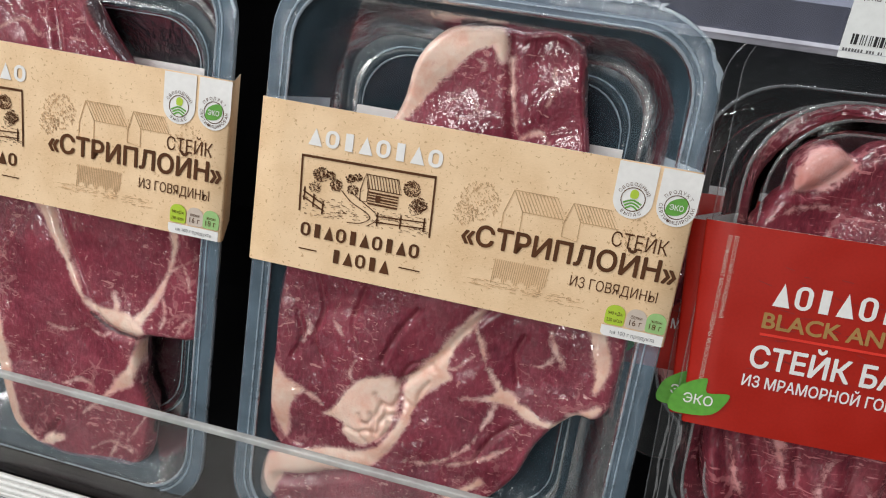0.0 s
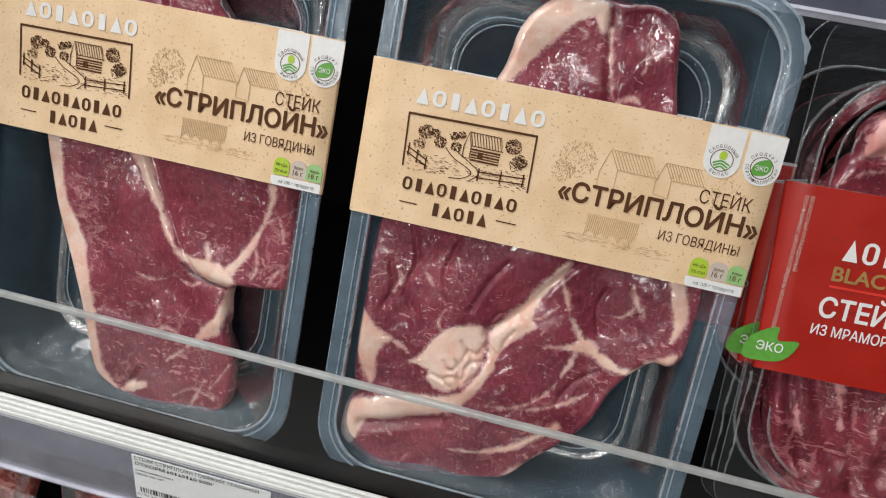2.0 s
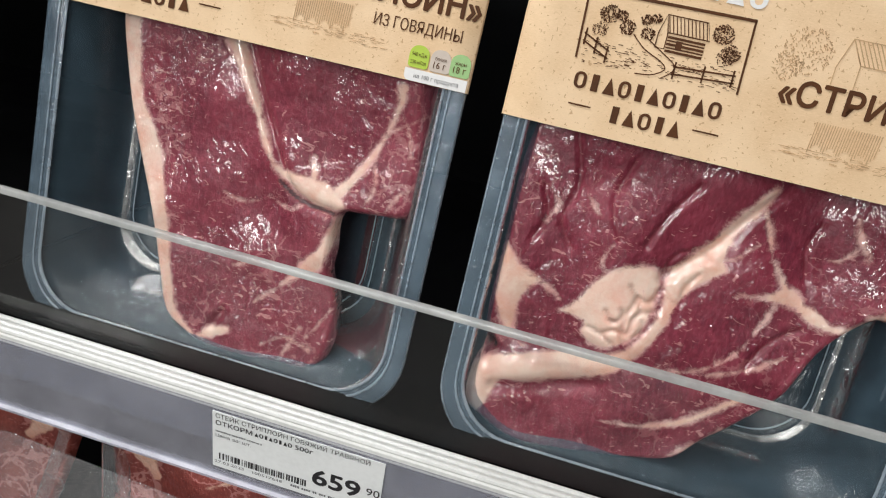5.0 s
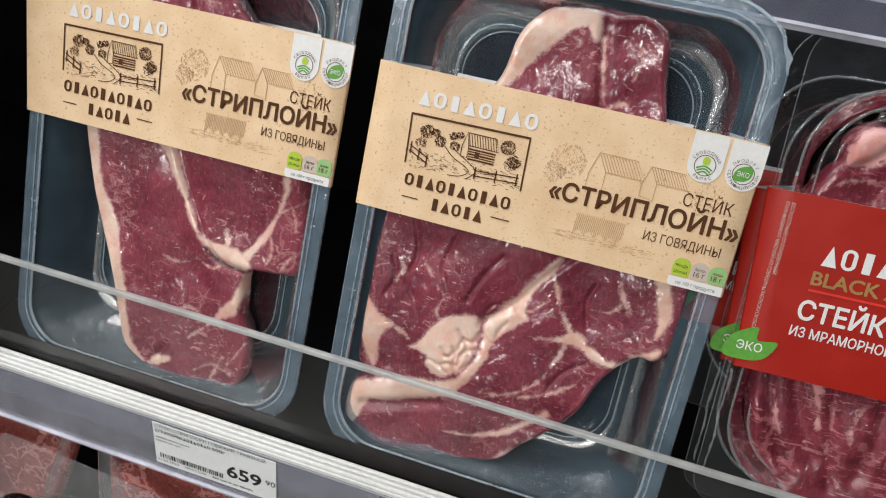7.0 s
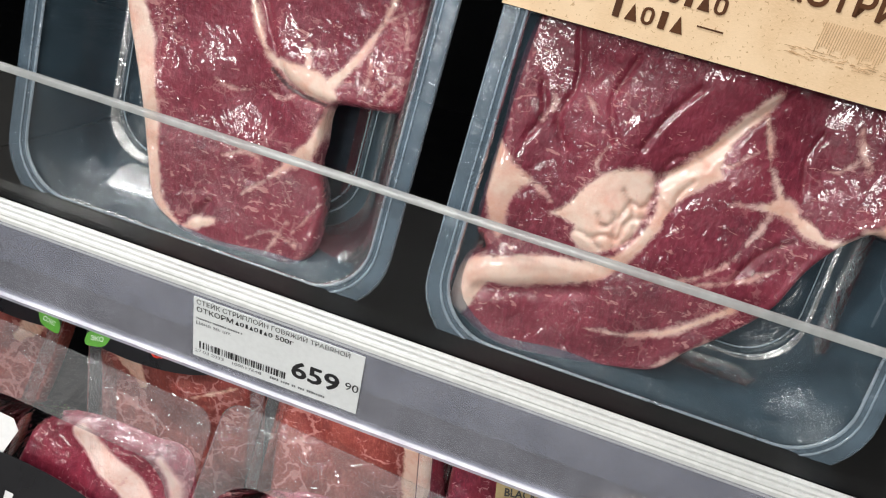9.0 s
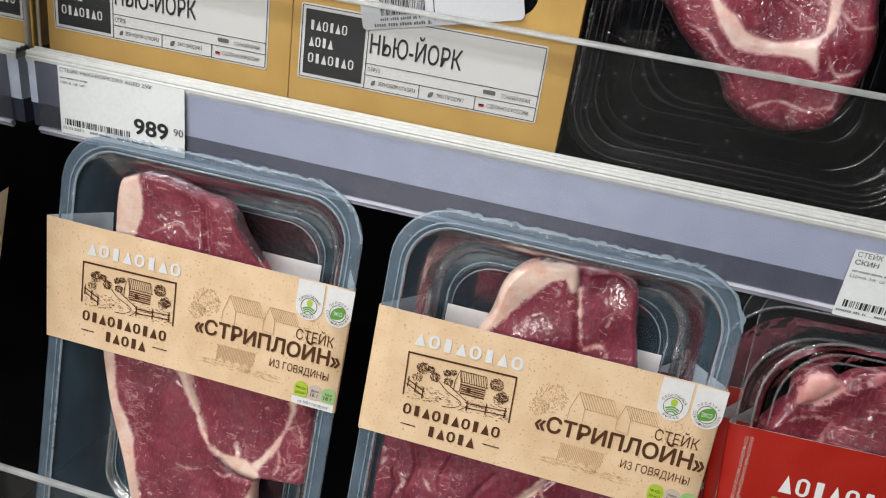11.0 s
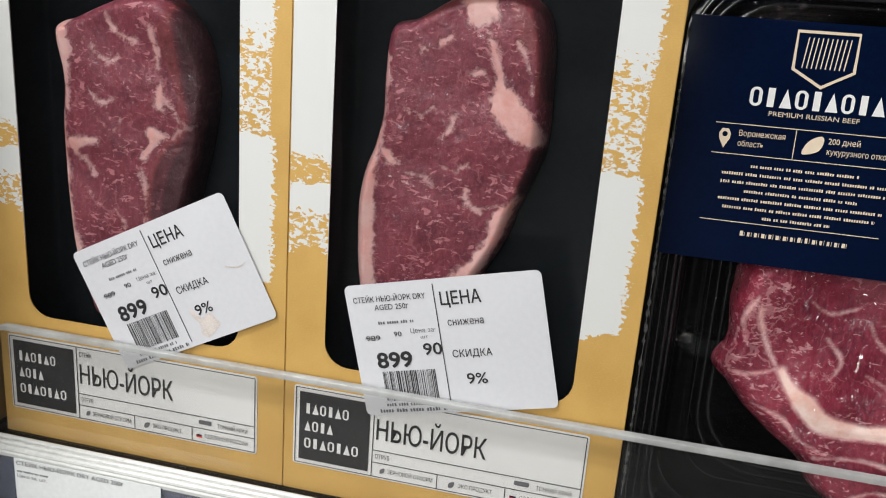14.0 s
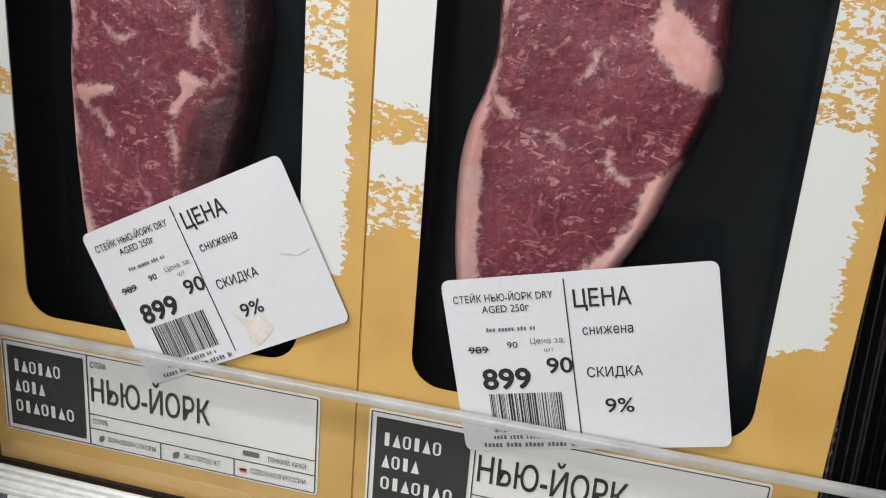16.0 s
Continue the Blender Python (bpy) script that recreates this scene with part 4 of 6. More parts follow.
        pale.append(sweep([(bx + w * 0.12, by + h), (bx, by + h * 0.2), (bx, by - h * 0.3), (bx + w * 0.3, by - h * 0.4), (bx + w * 0.3, by + h * 0.35)], 0.0004, z - 0.0001))
    for cx, cy, r, n in ((0.0080, 0.0090, 0.0085, 230), (0.0030, 0.0030, 0.0055, 110), (0.0740, 0.0060, 0.0080, 120)):
        for _ in range(n):
            a, q = rnd.uniform(0, 6.28), r * math.sqrt(rnd.random())
            x, y = cx + q * math.cos(a), cy + q * math.sin(a)
            pale.append(sweep([(x, y), (x + rnd.uniform(-0.0008, 0.0008), y + rnd.uniform(0.0003, 0.0008))], 0.0003, z - 0.0001))
    for _ in range(90):
        x, y = rnd.uniform(0.006, 0.056), rnd.uniform(-0.0275, -0.0235)
        pale.append(sweep([(x, y), (x + rnd.uniform(0.001, 0.003), y)], 0.0002, z - 0.0001))
    # a plain oblong patch of hatching
    for k in range(26):
        x = 0.018 + k * 0.0009
        pale.append(sweep([(x, -0.0245 + 0.003 * abs(math.sin(k * 0.55))), (x + 0.0006, -0.0135)], 0.00035, z - 0.0001))
    part("pale_sketch", join(pale), M["tan"], p, "pale brown drawing of houses and trees")
    lettering("СТЕЙК", 0.0860, 0.0015, 0.0058, p, M["brown"], 0.0225, 1, 0.0, z)
    lettering("«СТРИПЛОЙН»", 0.0915, -0.0095, 0.0082, p, M["brown"], 0.0890, 1, 0.032, z)
    lettering("ИЗ ГОВЯДИНЫ", 0.0860, -0.0185, 0.0043, p, M["brown"], 0.0355, 1, 0.0, z)
    # two seals on white tabs
    for cx, words, low in ((0.0685, "СВОБОДНЫЙ", "ВЫПАС"), (0.0855, "ПРОДУКТ", "СЕРТИФИЦИРОВАН")):
        tab = [(cx - 0.0078, 0.0360), (cx - 0.0078, 0.0215)] + arc(cx, 0.0215, 0.0078, 180, 360, 16)[1:-1] + [(cx + 0.0078, 0.0215), (cx + 0.0078, 0.0360)]
        seal = part("seal", plate([tab], z), M["white_ink"], p, "white tab with a green seal")
        part("ring", sweep(arc(cx, 0.0215, 0.0047), 0.00035, z + 0.0002, True), M["brown"], seal)
        if words == "ПРОДУКТ":
            part("leaf", plate([spline([(cx - 0.0038, 0.0185), (cx - 0.0032, 0.0228), (cx + 0.0005, 0.0252), (cx + 0.0036, 0.0248), (cx + 0.0036, 0.0205), (cx + 0.0005, 0.0182)]).tolist()], z + 0.0002), M["green"], seal)
            lettering("ЭКО", cx, 0.0203, 0.0021, seal, M["white_ink"], 0.0054, 0.5, 0.01, z + 0.0004)
            arc_lettering(words, cx, 0.0215, 0.0055, 90, 17, 0.0013, seal, M["brown"], z + 0.0002)
            arc_lettering(low, cx, 0.0215, 0.0068, 270, 14, 0.0013, seal, M["brown"], z + 0.0002, True)
        else:
            part("tree", plate([spline([(cx - 0.0012, 0.0222), (cx - 0.0013, 0.0245), (cx + 0.0002, 0.0256), (cx + 0.0018, 0.0245), (cx + 0.0016, 0.0224), (cx + 0.0004, 0.0218)]).tolist()], z + 0.0002), M["lime"], seal)
            for k in range(3):
                part("furrow", sweep(spline([(cx - 0.0036 + k * 0.0006, 0.0198 - k * 0.0011), (cx, 0.0212 - k * 0.0012), (cx + 0.0036 - k * 0.0006, 0.0198 - k * 0.0011)], False).tolist(), 0.0007, z + 0.0002), M["green"], seal)
            arc_lettering(words, cx, 0.0215, 0.0055, 90, 15.5, 0.0013, seal, M["brown"], z + 0.0002)
            arc_lettering(low, cx, 0.0215, 0.0068, 270, 17, 0.0013, seal, M["brown"], z + 0.0002, True)
    # food values
    part("value_strip", plate([rrect(0.0665, -0.0364, 0.0917, -0.0318, (0.002, 0.0, 0.0, 0.0))], z), M["white_ink"], p)
    lettering("на 100 г продукта", 0.0795, -0.0350, 0.0016, p, M["grey_ink"], 0.0180, 0.5, 0.0, z + 0.0002)
    for cx, mat, a, b in ((0.0712, "lime", "940 кДж", "230 кКал"), (0.0798, "stone", "белки", "16 г"), (0.0878, "sage", "жиры", "18 г")):
        part("value_badge", plate([rrect(cx - 0.0040, -0.0312, cx + 0.0040, -0.0226, (0.0012, 0.0012, 0.0036, 0.0036), 6)], z + 0.0001), M[mat], p)
        lettering(a, cx, -0.0268, 0.0014, p, M["brown"], 0.0060 if mat == "lime" else 0.0045, 0.5, 0.0, z + 0.0003)
        lettering(b, cx, -0.0298, 0.0014 if mat == "lime" else 0.0024, p, M["brown"], 0.0062 if mat == "lime" else 0.0050, 0.5, 0.0, z + 0.0003)


def band(parent, x0, x1, y0, y1, deep, mat, inner, flare=0.0, z=0.0016):
    """A card sleeve round a tray: a slightly bowed front, turned sides and a white-backed rear."""
    def sheet(pts, m, name, label=""):
        bm = bmesh.new()
        a = [bm.verts.new((x, y0, zz)) for x, zz in pts]
        b = [bm.verts.new((x - flare * max(0.0, min(1.0, (x0 + 0.05 - x) / 0.05)), y1, zz)) for x, zz in pts]
        for i in range(len(pts) - 1):
            bm.faces.new((a[i], a[i + 1], b[i + 1], b[i]))
        smooth_all(bm)
        return part(name, bm, m, parent, label)
    n = 16
    front = [(x0 + (x1 - x0) * k / n, z) for k in range(n + 1)]
    side_r = [(x1, z), (x1 + 0.0008, z - 0.0012), (x1 + 0.0002, z - 0.004), (x1 - 0.0150, -deep)]
    side_l = [(x0 + 0.0150, -deep), (x0 - 0.0002, z - 0.004), (x0 - 0.0008, z - 0.0012), (x0, z)]
    sheet(side_l + front[1:-1] + side_r, mat, "sleeve_front")
    ins = [(x + (0.0004 if k < 4 else -0.0004 if k > n + 2 else 0), zz - 0.0004) for k, (x, zz) in enumerate(side_l + front[1:-1] + side_r)]
    sheet(ins, inner, "sleeve_lining", "white inner face of the card")
    sheet([(x0 + 0.0310, -min(deep, 0.0312)), (x1 - 0.0310, -min(deep, 0.0312))], inner, "sleeve_back", "white inner face of the card's back")


def strip_pack(x, y, z, label, outline, fats, creases, seed, spin=0.0, back=6.0, up=0.0, flare=0.0, mat="meat_a", darks=(), blobs=()):
    p = thing("steak_pack", lean(x, y, z, back, spin), label, "meat pack", "kraft-sleeved steak packs", True)
    tray(p, -0.0913, -0.1765, 0.0913, 0.0945, 0.034, 0.0085, 0.031, TRAY, 0.0160)
    rnd = random.Random(seed)
    edge = [(x / 1000 + rnd.uniform(-0.0004, 0.0004), 0.0945 + 0.0006 + rnd.uniform(-0.0006, 0.0012)) for x in range(-66, 67, 2)]
    edge += [(0.0913 - 0.031 + 0.031 * math.cos(radians(t)) + rnd.uniform(-0.0004, 0.0008), 0.0945 - 0.031 + 0.031 * math.sin(radians(t)) + rnd.uniform(-0.0004, 0.0008)) for t in range(84, 0, -6)]
    part("film_edge", sweep(edge, [rnd.uniform(0.0006, 0.0026) for _ in edge], 0.0011), M["tray_rim"], p, "crinkled edge of the film")
    steak("steak", outline, fats, p, M[mat], -0.0165, 0.0090, 0.0009, 4.0, 1.0, creases, seed, under=0.016, darks=darks, blobs=blobs)
    sl = new("sleeve")
    sl.parent = p
    sl.location = (0, up, 0)
    band(sl, -0.0920, 0.0920, -0.0365, 0.0365, 0.037, M["kraft"], M["white_card"], flare)
    sleeve_print(sl, 0.0020)
    return p


# the broad diagonal band that turns along the foot, the pale lump on it and the wedge at the flank
broad_fat = [
    [(17, -40), (14, -50), (8, -60), (5, -71), (7, -76), (2, -81), (-3, -86), (-7, -94), (-10, -105), (-16, -117), (-24, -128), (-36, -136), (-56, -143), (-67, -145), (-71, -156), (-76, -164), (-82, -158), (-83, -148), (-80, -139), (-70, -132), (-50, -126), (-33, -122), (-23, -116), (-18, -108), (-14, -97), (-15, -87), (-14, -79), (-8, -73), (-2, -64), (5, -52), (10, -45), (13, -41)],
    [(-53, -109), (-47, -102), (-42, -93), (-36, -86), (-31, -82), (-25, -81), (-19, -82), (-16, -86), (-16, -97), (-18, -108), (-24, -115), (-30, -119), (-37, -119), (-42, -115), (-42, -111), (-47, -110)],
    [(-80, -84), (-77, -87), (-70, -95), (-61, -98), (-65, -102), (-68, -109), (-68, -115), (-69, -125), (-75, -119), (-79, -110), (-80, -98)],
]
# folds between the curds of the lump, and the rim of the smooth lens beside it
curds = [
    [(-34, -103), (-31, -107), (-28, -105), (-25, -100), (-24, -96)], [(-27, -91), (-23, -95), (-18, -95), (-16, -90)], [(-34, -113), (-29, -110), (-24, -110), (-22, -102), (-16, -99)],
    [(-23, -95), (-21, -100), (-23, -104)], [(-39, -112), (-34, -113), (-29, -116)], [(-28, -101), (-26, -105), (-26, -109), (-24, -114)], [(-20, -103), (-18, -106), (-21, -111)],
]
folds = [[(-62, -38), (-57, -56), (-60, -72), (-54, -82)], [(-38, -42), (-42, -60), (-36, -74)], [(-12, -46), (-20, -58), (-26, -74)], [(-70, -60), (-66, -72), (-70, -82)], [(36, -50), (33, -60), (36, -72)], [(40, -92), (30, -100), (24, -112)]]
lens_rim = [[(-17, -85), (-14, -75), (-6, -71), (-1, -74)], [(-3, -80), (-7, -87), (-7, -94), (-13, -91), (-17, -86)]]
middle_fat = [
    ((4.5, 3, 1.6), [(-73, -95), (-63, -98), (-53, -104)]),
    ((3, 3, 2.5, 2.5, 5), [(11, -45), (17, -56), (21, -66), (26, -72), (30, -78)]),
    ((4, 9, 5), [(25, -82), (31, -80), (37, -82)]),
    ((4, 7, 4, 5, 3), [(36, -82), (42, -85), (50, -88), (58, -86), (66, -80)]),
    ((8, 9, 7, 3), [(66, -39), (70, -50), (71, -58), (70, -66)]),
    ((4, 6, 4), [(62, -80), (68, -78), (73, -74)]),
    ((5, 3.5, 4, 3, 1.2), [(27, -124), (18, -132), (7, -141), (-5, -146), (-24, -150)]),
]
thin_fat = [
    ((2, 1.2, 1.4, 2, 1), [(28, -84), (24, -97), (17, -110), (4, -119), (-9, -121)]),
    ((2, 1.5, 0.7), [(27, -81), (19, -83), (13, -84)]),
    ((1.5, 2.6, 2), [(47, -45), (50, -52), (55, -58)]),
    ((1, 1.8, 0.8), [(50, -56), (46, -61), (42, -62)]),
    ((1, 2, 1), [(5, -158), (14, -150), (23, -139)]),
    ((2, 2.4, 1.2), [(12, -118), (26, -112), (38, -104)]),
    ((0.8, 1.8, 0.8), [(-50, -52), (-52, -60), (-46, -66)]),
    ((0.8, 1.6, 0.8), [(-38, -76), (-41, -84), (-38, -88)]),
    ((0.8, 1.6, 0.8), [(-68, -60), (-63, -66), (-66, -74)]),
    ((0.8, 1.4, 0.8), [(18, -60), (8, -70), (2, -72)]),
]
top_fat = [
    ((10, 18, 19, 13, 9, 4), [(-35, 36), (-27, 55), (-19, 66), (-8, 73), (3, 75), (6, 67)]),
    ((2.5, 2.2, 1.5), [(10, 67), (13, 53), (17, 38)]),
    ((1, 2.2, 1), [(28, 66), (29, 57), (27, 50)]),
    ((2, 2.6, 1), [(19, 36), (27, 40), (31, 35)]),
    ((1.5, 1.8, 1), [(-4, 58), (0, 64), (-7, 66)]),
    ((0.8, 1.6, 0.8), [(-14, 46), (-6, 50), (0, 44)]),
]
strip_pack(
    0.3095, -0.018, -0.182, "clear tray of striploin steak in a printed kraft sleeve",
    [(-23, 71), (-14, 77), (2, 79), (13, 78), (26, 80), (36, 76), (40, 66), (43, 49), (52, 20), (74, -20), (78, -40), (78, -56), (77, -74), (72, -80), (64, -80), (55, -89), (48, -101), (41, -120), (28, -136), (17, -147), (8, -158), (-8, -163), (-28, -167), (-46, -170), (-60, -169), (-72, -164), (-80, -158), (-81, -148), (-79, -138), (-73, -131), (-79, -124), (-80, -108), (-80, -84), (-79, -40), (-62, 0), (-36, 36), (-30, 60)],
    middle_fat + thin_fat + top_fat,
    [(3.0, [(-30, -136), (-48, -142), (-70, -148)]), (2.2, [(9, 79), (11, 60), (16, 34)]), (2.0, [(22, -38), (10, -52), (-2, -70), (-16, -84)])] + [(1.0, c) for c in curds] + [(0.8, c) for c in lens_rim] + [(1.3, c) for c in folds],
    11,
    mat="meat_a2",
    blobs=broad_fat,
    # folds, notch and pit have their shade put into the colour; rims are browned
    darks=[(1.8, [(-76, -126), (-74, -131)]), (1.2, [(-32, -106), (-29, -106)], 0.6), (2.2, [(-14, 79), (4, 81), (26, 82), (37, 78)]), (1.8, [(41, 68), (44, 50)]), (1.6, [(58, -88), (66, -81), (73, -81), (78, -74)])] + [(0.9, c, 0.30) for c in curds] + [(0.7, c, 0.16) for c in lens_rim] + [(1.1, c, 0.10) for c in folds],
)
fold_fat = [
    ((9, 7, 5, 4, 3.5, 4), [(-10, -32), (-4, -43), (3, -55), (9, -68), (16, -79), (23, -84)]),
    ((5, 10, 13, 9, 3), [(22, -83), (31, -85), (39, -87), (46, -89), (50, -90)]),
    ((7, 4.5, 3, 2.6, 4.5, 6), [(47, -84), (54, -74), (60, -62), (64, -50), (66, -42), (66, -36)]),
    ((1.4, 2, 1.2), [(62, -55), (69, -51), (76, -46)]),
    ((1, 1.8, 1.2), [(66, -44), (71, -52), (74, -62)]),
    ((1, 1.6, 1), [(60, -70), (62, -78), (59, -86)]),
    ((1, 1.6, 1), [(68, -88), (72, -80), (77, -76)]),
    ((1.2, 4, 3), [(33, -72), (35, -80), (37, -86)]),
    ((3, 6, 9, 6), [(48, -96), (46, -108), (42, -117), (38, -121)]),
    ((4, 2, 1), [(38, -121), (30, -130), (18, -142)]),
]
rim_fat = [
    ((14, 18, 15), [(-52, 70), (-50, 55), (-54, 36)]),
    ((14, 12, 12, 13, 11, 8, 6, 3), [(-60, -26), (-54, -64), (-48, -76), (-42, -88), (-33, -113), (-25, -138), (-19, -156), (-8, -164)]),
    ((3, 7, 4), [(-4, -164), (2, -160), (9, -157)]),
    ((1.2, 2, 1.5), [(25, -160), (35, -154), (47, -157)]),
    ((1, 1.8, 1.2), [(34, -165), (37, -158), (41, -148)]),
    ((0.8, 1.4, 0.8), [(44, -152), (50, -142), (53, -136)]),
    ((1, 2, 1.5, 1), [(-36, 43), (-20, 52), (-10, 46), (2, 54)]),
    ((2, 3, 1), [(-12, 34), (2, 36), (12, 34)]),
    ((0.8, 1.8, 0.8), [(6, -128), (16, -123), (24, -125)]),
    ((0.8, 1.6, 0.8), [(-6, -96), (4, -99), (12, -97)]),
    ((0.8, 1.6, 0.8), [(16, -94), (26, -97), (32, -94)]),
]
strip_pack(
    0.1095, -0.018, -0.1825, "clear tray of folded striploin steak in a printed kraft sleeve",
    [(-60, 66), (-56, 72), (-42, 77), (-28, 76), (-8, 71), (4, 70), (12, 64), (18, 55), (32, 39), (56, 14), (74, -8), (76, -38), (78, -72), (77, -87), (64, -90), (50, -92), (47, -98), (48, -110), (48, -120), (54, -132), (55, -146), (53, -159), (46, -166), (32, -167), (14, -169), (-3, -168), (-12, -165), (-23, -157), (-29, -138), (-37, -113), (-47, -88), (-55, -64), (-62, -32), (-61, 0), (-60, 40)],
    fold_fat + rim_fat,
    [(2.2, [(-4, -33), (6, -54), (18, -76), (28, -90), (46, -94)]), (2.0, [(5, -150), (1, -157)]), (2.4, [(-6, 70), (-2, 52), (2, 34)])],
    12,
    up=0.0045,
    flare=0.006,
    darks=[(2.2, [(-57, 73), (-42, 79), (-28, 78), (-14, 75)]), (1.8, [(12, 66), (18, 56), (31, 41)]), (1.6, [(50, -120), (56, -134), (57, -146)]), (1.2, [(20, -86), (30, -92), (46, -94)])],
)


# ---------------------------------------------------------------- red sleeve packs
def eco_leaf(p, cx, cy, s, z, flip=False):
    leaf = part("eco_leaf", plate([spline([(cx - 0.012 * s, cy - 0.007 * s), (cx - 0.0095 * s, cy + 0.003 * s), (cx + 0.0015 * s, cy + 0.0095 * s), (cx + 0.003 * s, cy + 0.003 * s), (cx + 0.0125 * s, cy + 0.0035 * s), (cx + 0.0075 * s, cy - 0.006 * s), (cx - 0.003 * s, cy - 0.0085 * s)]).tolist()], z), M["green"], p, "green leaf badge")
    lettering("ЭКО", cx - 0.0002 * s, cy - 0.003 * s, 0.0042 * s, leaf, M["white_ink"], 0.0125 * s, 0.5, 0.012, z + 0.0002)


BAVETTE = [(14, -2), (17, 6), (21, 13), (25, 18), (25, 27), (30, 34), (38, 36), (46, 32), (55, 38), (90, 45), (140, 46), (162, 30), (165, -40), (160, -110), (120, -140), (60, -148), (44, -146), (34, -139), (22, -128), (16, -112), (13, -90), (14, -40)]
STRANDS = [((0.8, 1.6, 0.8), [(20, 4), (30, 10), (44, 12)]), ((2.4, 2, 1), [(40, -82), (44, -96), (47, -108)]), ((1, 2.6, 1.4), [(96, -84), (93, -100), (98, -116)]), ((0.8, 2, 0.8), [(60, 20), (80, 24), (100, 20)]), ((0.8, 1.8, 0.8), [(24, -96), (27, -106), (33, -118)]), ((1, 2.4, 0.8), [(64, -92), (61, -104), (63, -114)]), ((0.8, 2, 0.8), [(79, -98), (82, -112), (80, -124)]), ((0.8, 1.6, 0.8), [(52, -112), (56, -124), (64, -136)])]
PALE_END = [(26, 15), (25, 24), (28, 32), (33, 35), (41, 35), (47, 28), (40, 20)]


def red_pack(x, y, z, spin, seed, back=7.0, outline=BAVETTE, strands=STRANDS, pale=(PALE_END,), slid=(0.0, 0.0), level=-0.0150, thick=0.0125, lips=True):
    """A clear card with bavette in its well and a red sleeve; slid: how far the card has slipped in the sleeve."""
    p = thing("bavette_pack", lean(x, y, z, back, spin), "clear pack of bavette steak in a glossy red sleeve", "meat pack", "red-sleeved steak packs", True)
    dx, dy = slid
    pet_card(p, -0.002 + dx, -0.160 + dy, 0.182, 0.078, (0.014, 0.014, 0.014, 0.020), (0.0070 + dx, -0.145 + dy, 0.174, 0.052), 0.036, 0.030, "pet_card")
    well = lambda d: rrect(0.0220 + dx + d, -0.135 + dy + d, 0.160 - d, 0.041 - d, 0.024, 8)
    mid = lambda d: rrect(0.0150 + dx + d, -0.140 + dy + d, 0.167 - d, 0.0470 - d, 0.032, 8)
    for lip, low in ((well, -0.0100), (mid, -0.0050)) if lips else ():
        part("well_lip", rings([(lip(0.0), low), (lip(0.0005), low + 0.0007), (lip(0.0011), low)], False), M["pet_rim"], p)
    rnd = random.Random(seed)
    part("film_fold", sweep([(0.0016 + dx + 0.0004 * math.sin(k * 0.7) + rnd.uniform(-0.0003, 0.0003), -0.088 - k * 0.0032) for k in range(18)], [rnd.uniform(0.0004, 0.0016) for k in range(18)], 0.0006), M["pet_rim"], p, "crumpled edge of the clear film")
    steak("steak", outline, strands, p, M["meat_d"], level, thick, 0.001, 5, 1.6, [(4, [(30, -75), (36, -100), (50, -125)]), (4, [(70, -60), (74, -100), (70, -130)]), (4, [(110, -60), (108, -100), (116, -130)]), (3, [(20, -84), (26, -110), (40, -136)]), (3, [(50, -84), (54, -110), (60, -136)]), (3, [(90, -84), (88, -110), (94, -136)]), (2.5, [(22, 14), (34, 18), (46, 30), (56, 36)])], seed, under=0.012, blobs=pale)
    band(p, 0.0020, 0.180, -0.0855, 0.001, 0.032, M["red_card"], M["white_card"], 0.0060, z=0.0022)
    z1 = 0.0026
    for k, s in enumerate(("ПОЛУФАБРИКАТ МЯСНОЙ ИЗ ГОВЯДИНЫ МЕЛКОКУСКОВОЙ", "БЕСКОСТНЫЙ ОХЛАЖДЕННЫЙ")):
        lettering(s, 0.0046 + k * 0.0026, -0.004 if k == 0 else -0.004, 0.0015, p, M["stone"], 0.062 if k == 0 else 0.034, 0, 0.0, z1, -90)
    wordmark(0.0262, -0.0295, 0.062, 0.0098, 8, p, M["white_ink"], z1, 4)
    lettering("BLACK ANGUS", 0.0240, -0.0390, 0.0062, p, M["gold_ink"], 0.064, 0, 0.03, z1)
    part("rule", sweep([(0.0240, -0.0418), (0.130, -0.0418)], 0.0011, z1), M["red_ink"], p)
    lettering("СТЕЙК БАВЕТ", 0.0222, -0.0560, 0.0086, p, M["white_ink"], 0.078, 0, 0.03, z1)
    lettering("ИЗ МРАМОРНОЙ ГОВЯДИНЫ", 0.0212, -0.0645, 0.0045, p, M["white_ink"], 0.078, 0, 0.02, z1)
    eco_leaf(p, 0.0060, -0.0735, 0.95, z1 + 0.0004)
    # dark hatched patch behind the words
    rnd = random.Random(5)
    hatch = []
    for k in range(130):
        x = 0.018 + 0.13 * rnd.random()
        top = -0.012 - 0.012 * max(0, (x - 0.05) * 8) * rnd.random()
        y = rnd.uniform(-0.060, top)
        if x > 0.04 and y < -0.05 and int(x * 60) % 3:
            continue
        hatch.append(sweep([(x, y), (x + rnd.uniform(0.002, 0.006), y + rnd.uniform(-0.0015, 0.0008))], 0.0004, z1 - 0.0002))
    part("hatching", join(hatch), M["red_dark"], p)
    return p


red_pack(0.4125, -0.0095, -0.1655, 2.0, 21)
red_pack(0.4080, 0.0040, -0.1700, 2.4, 23, outline=[(x * 0.9 + 14, y * 0.9 - 6) for x, y in BAVETTE], pale=(), level=-0.0235, thick=0.0050, lips=False)
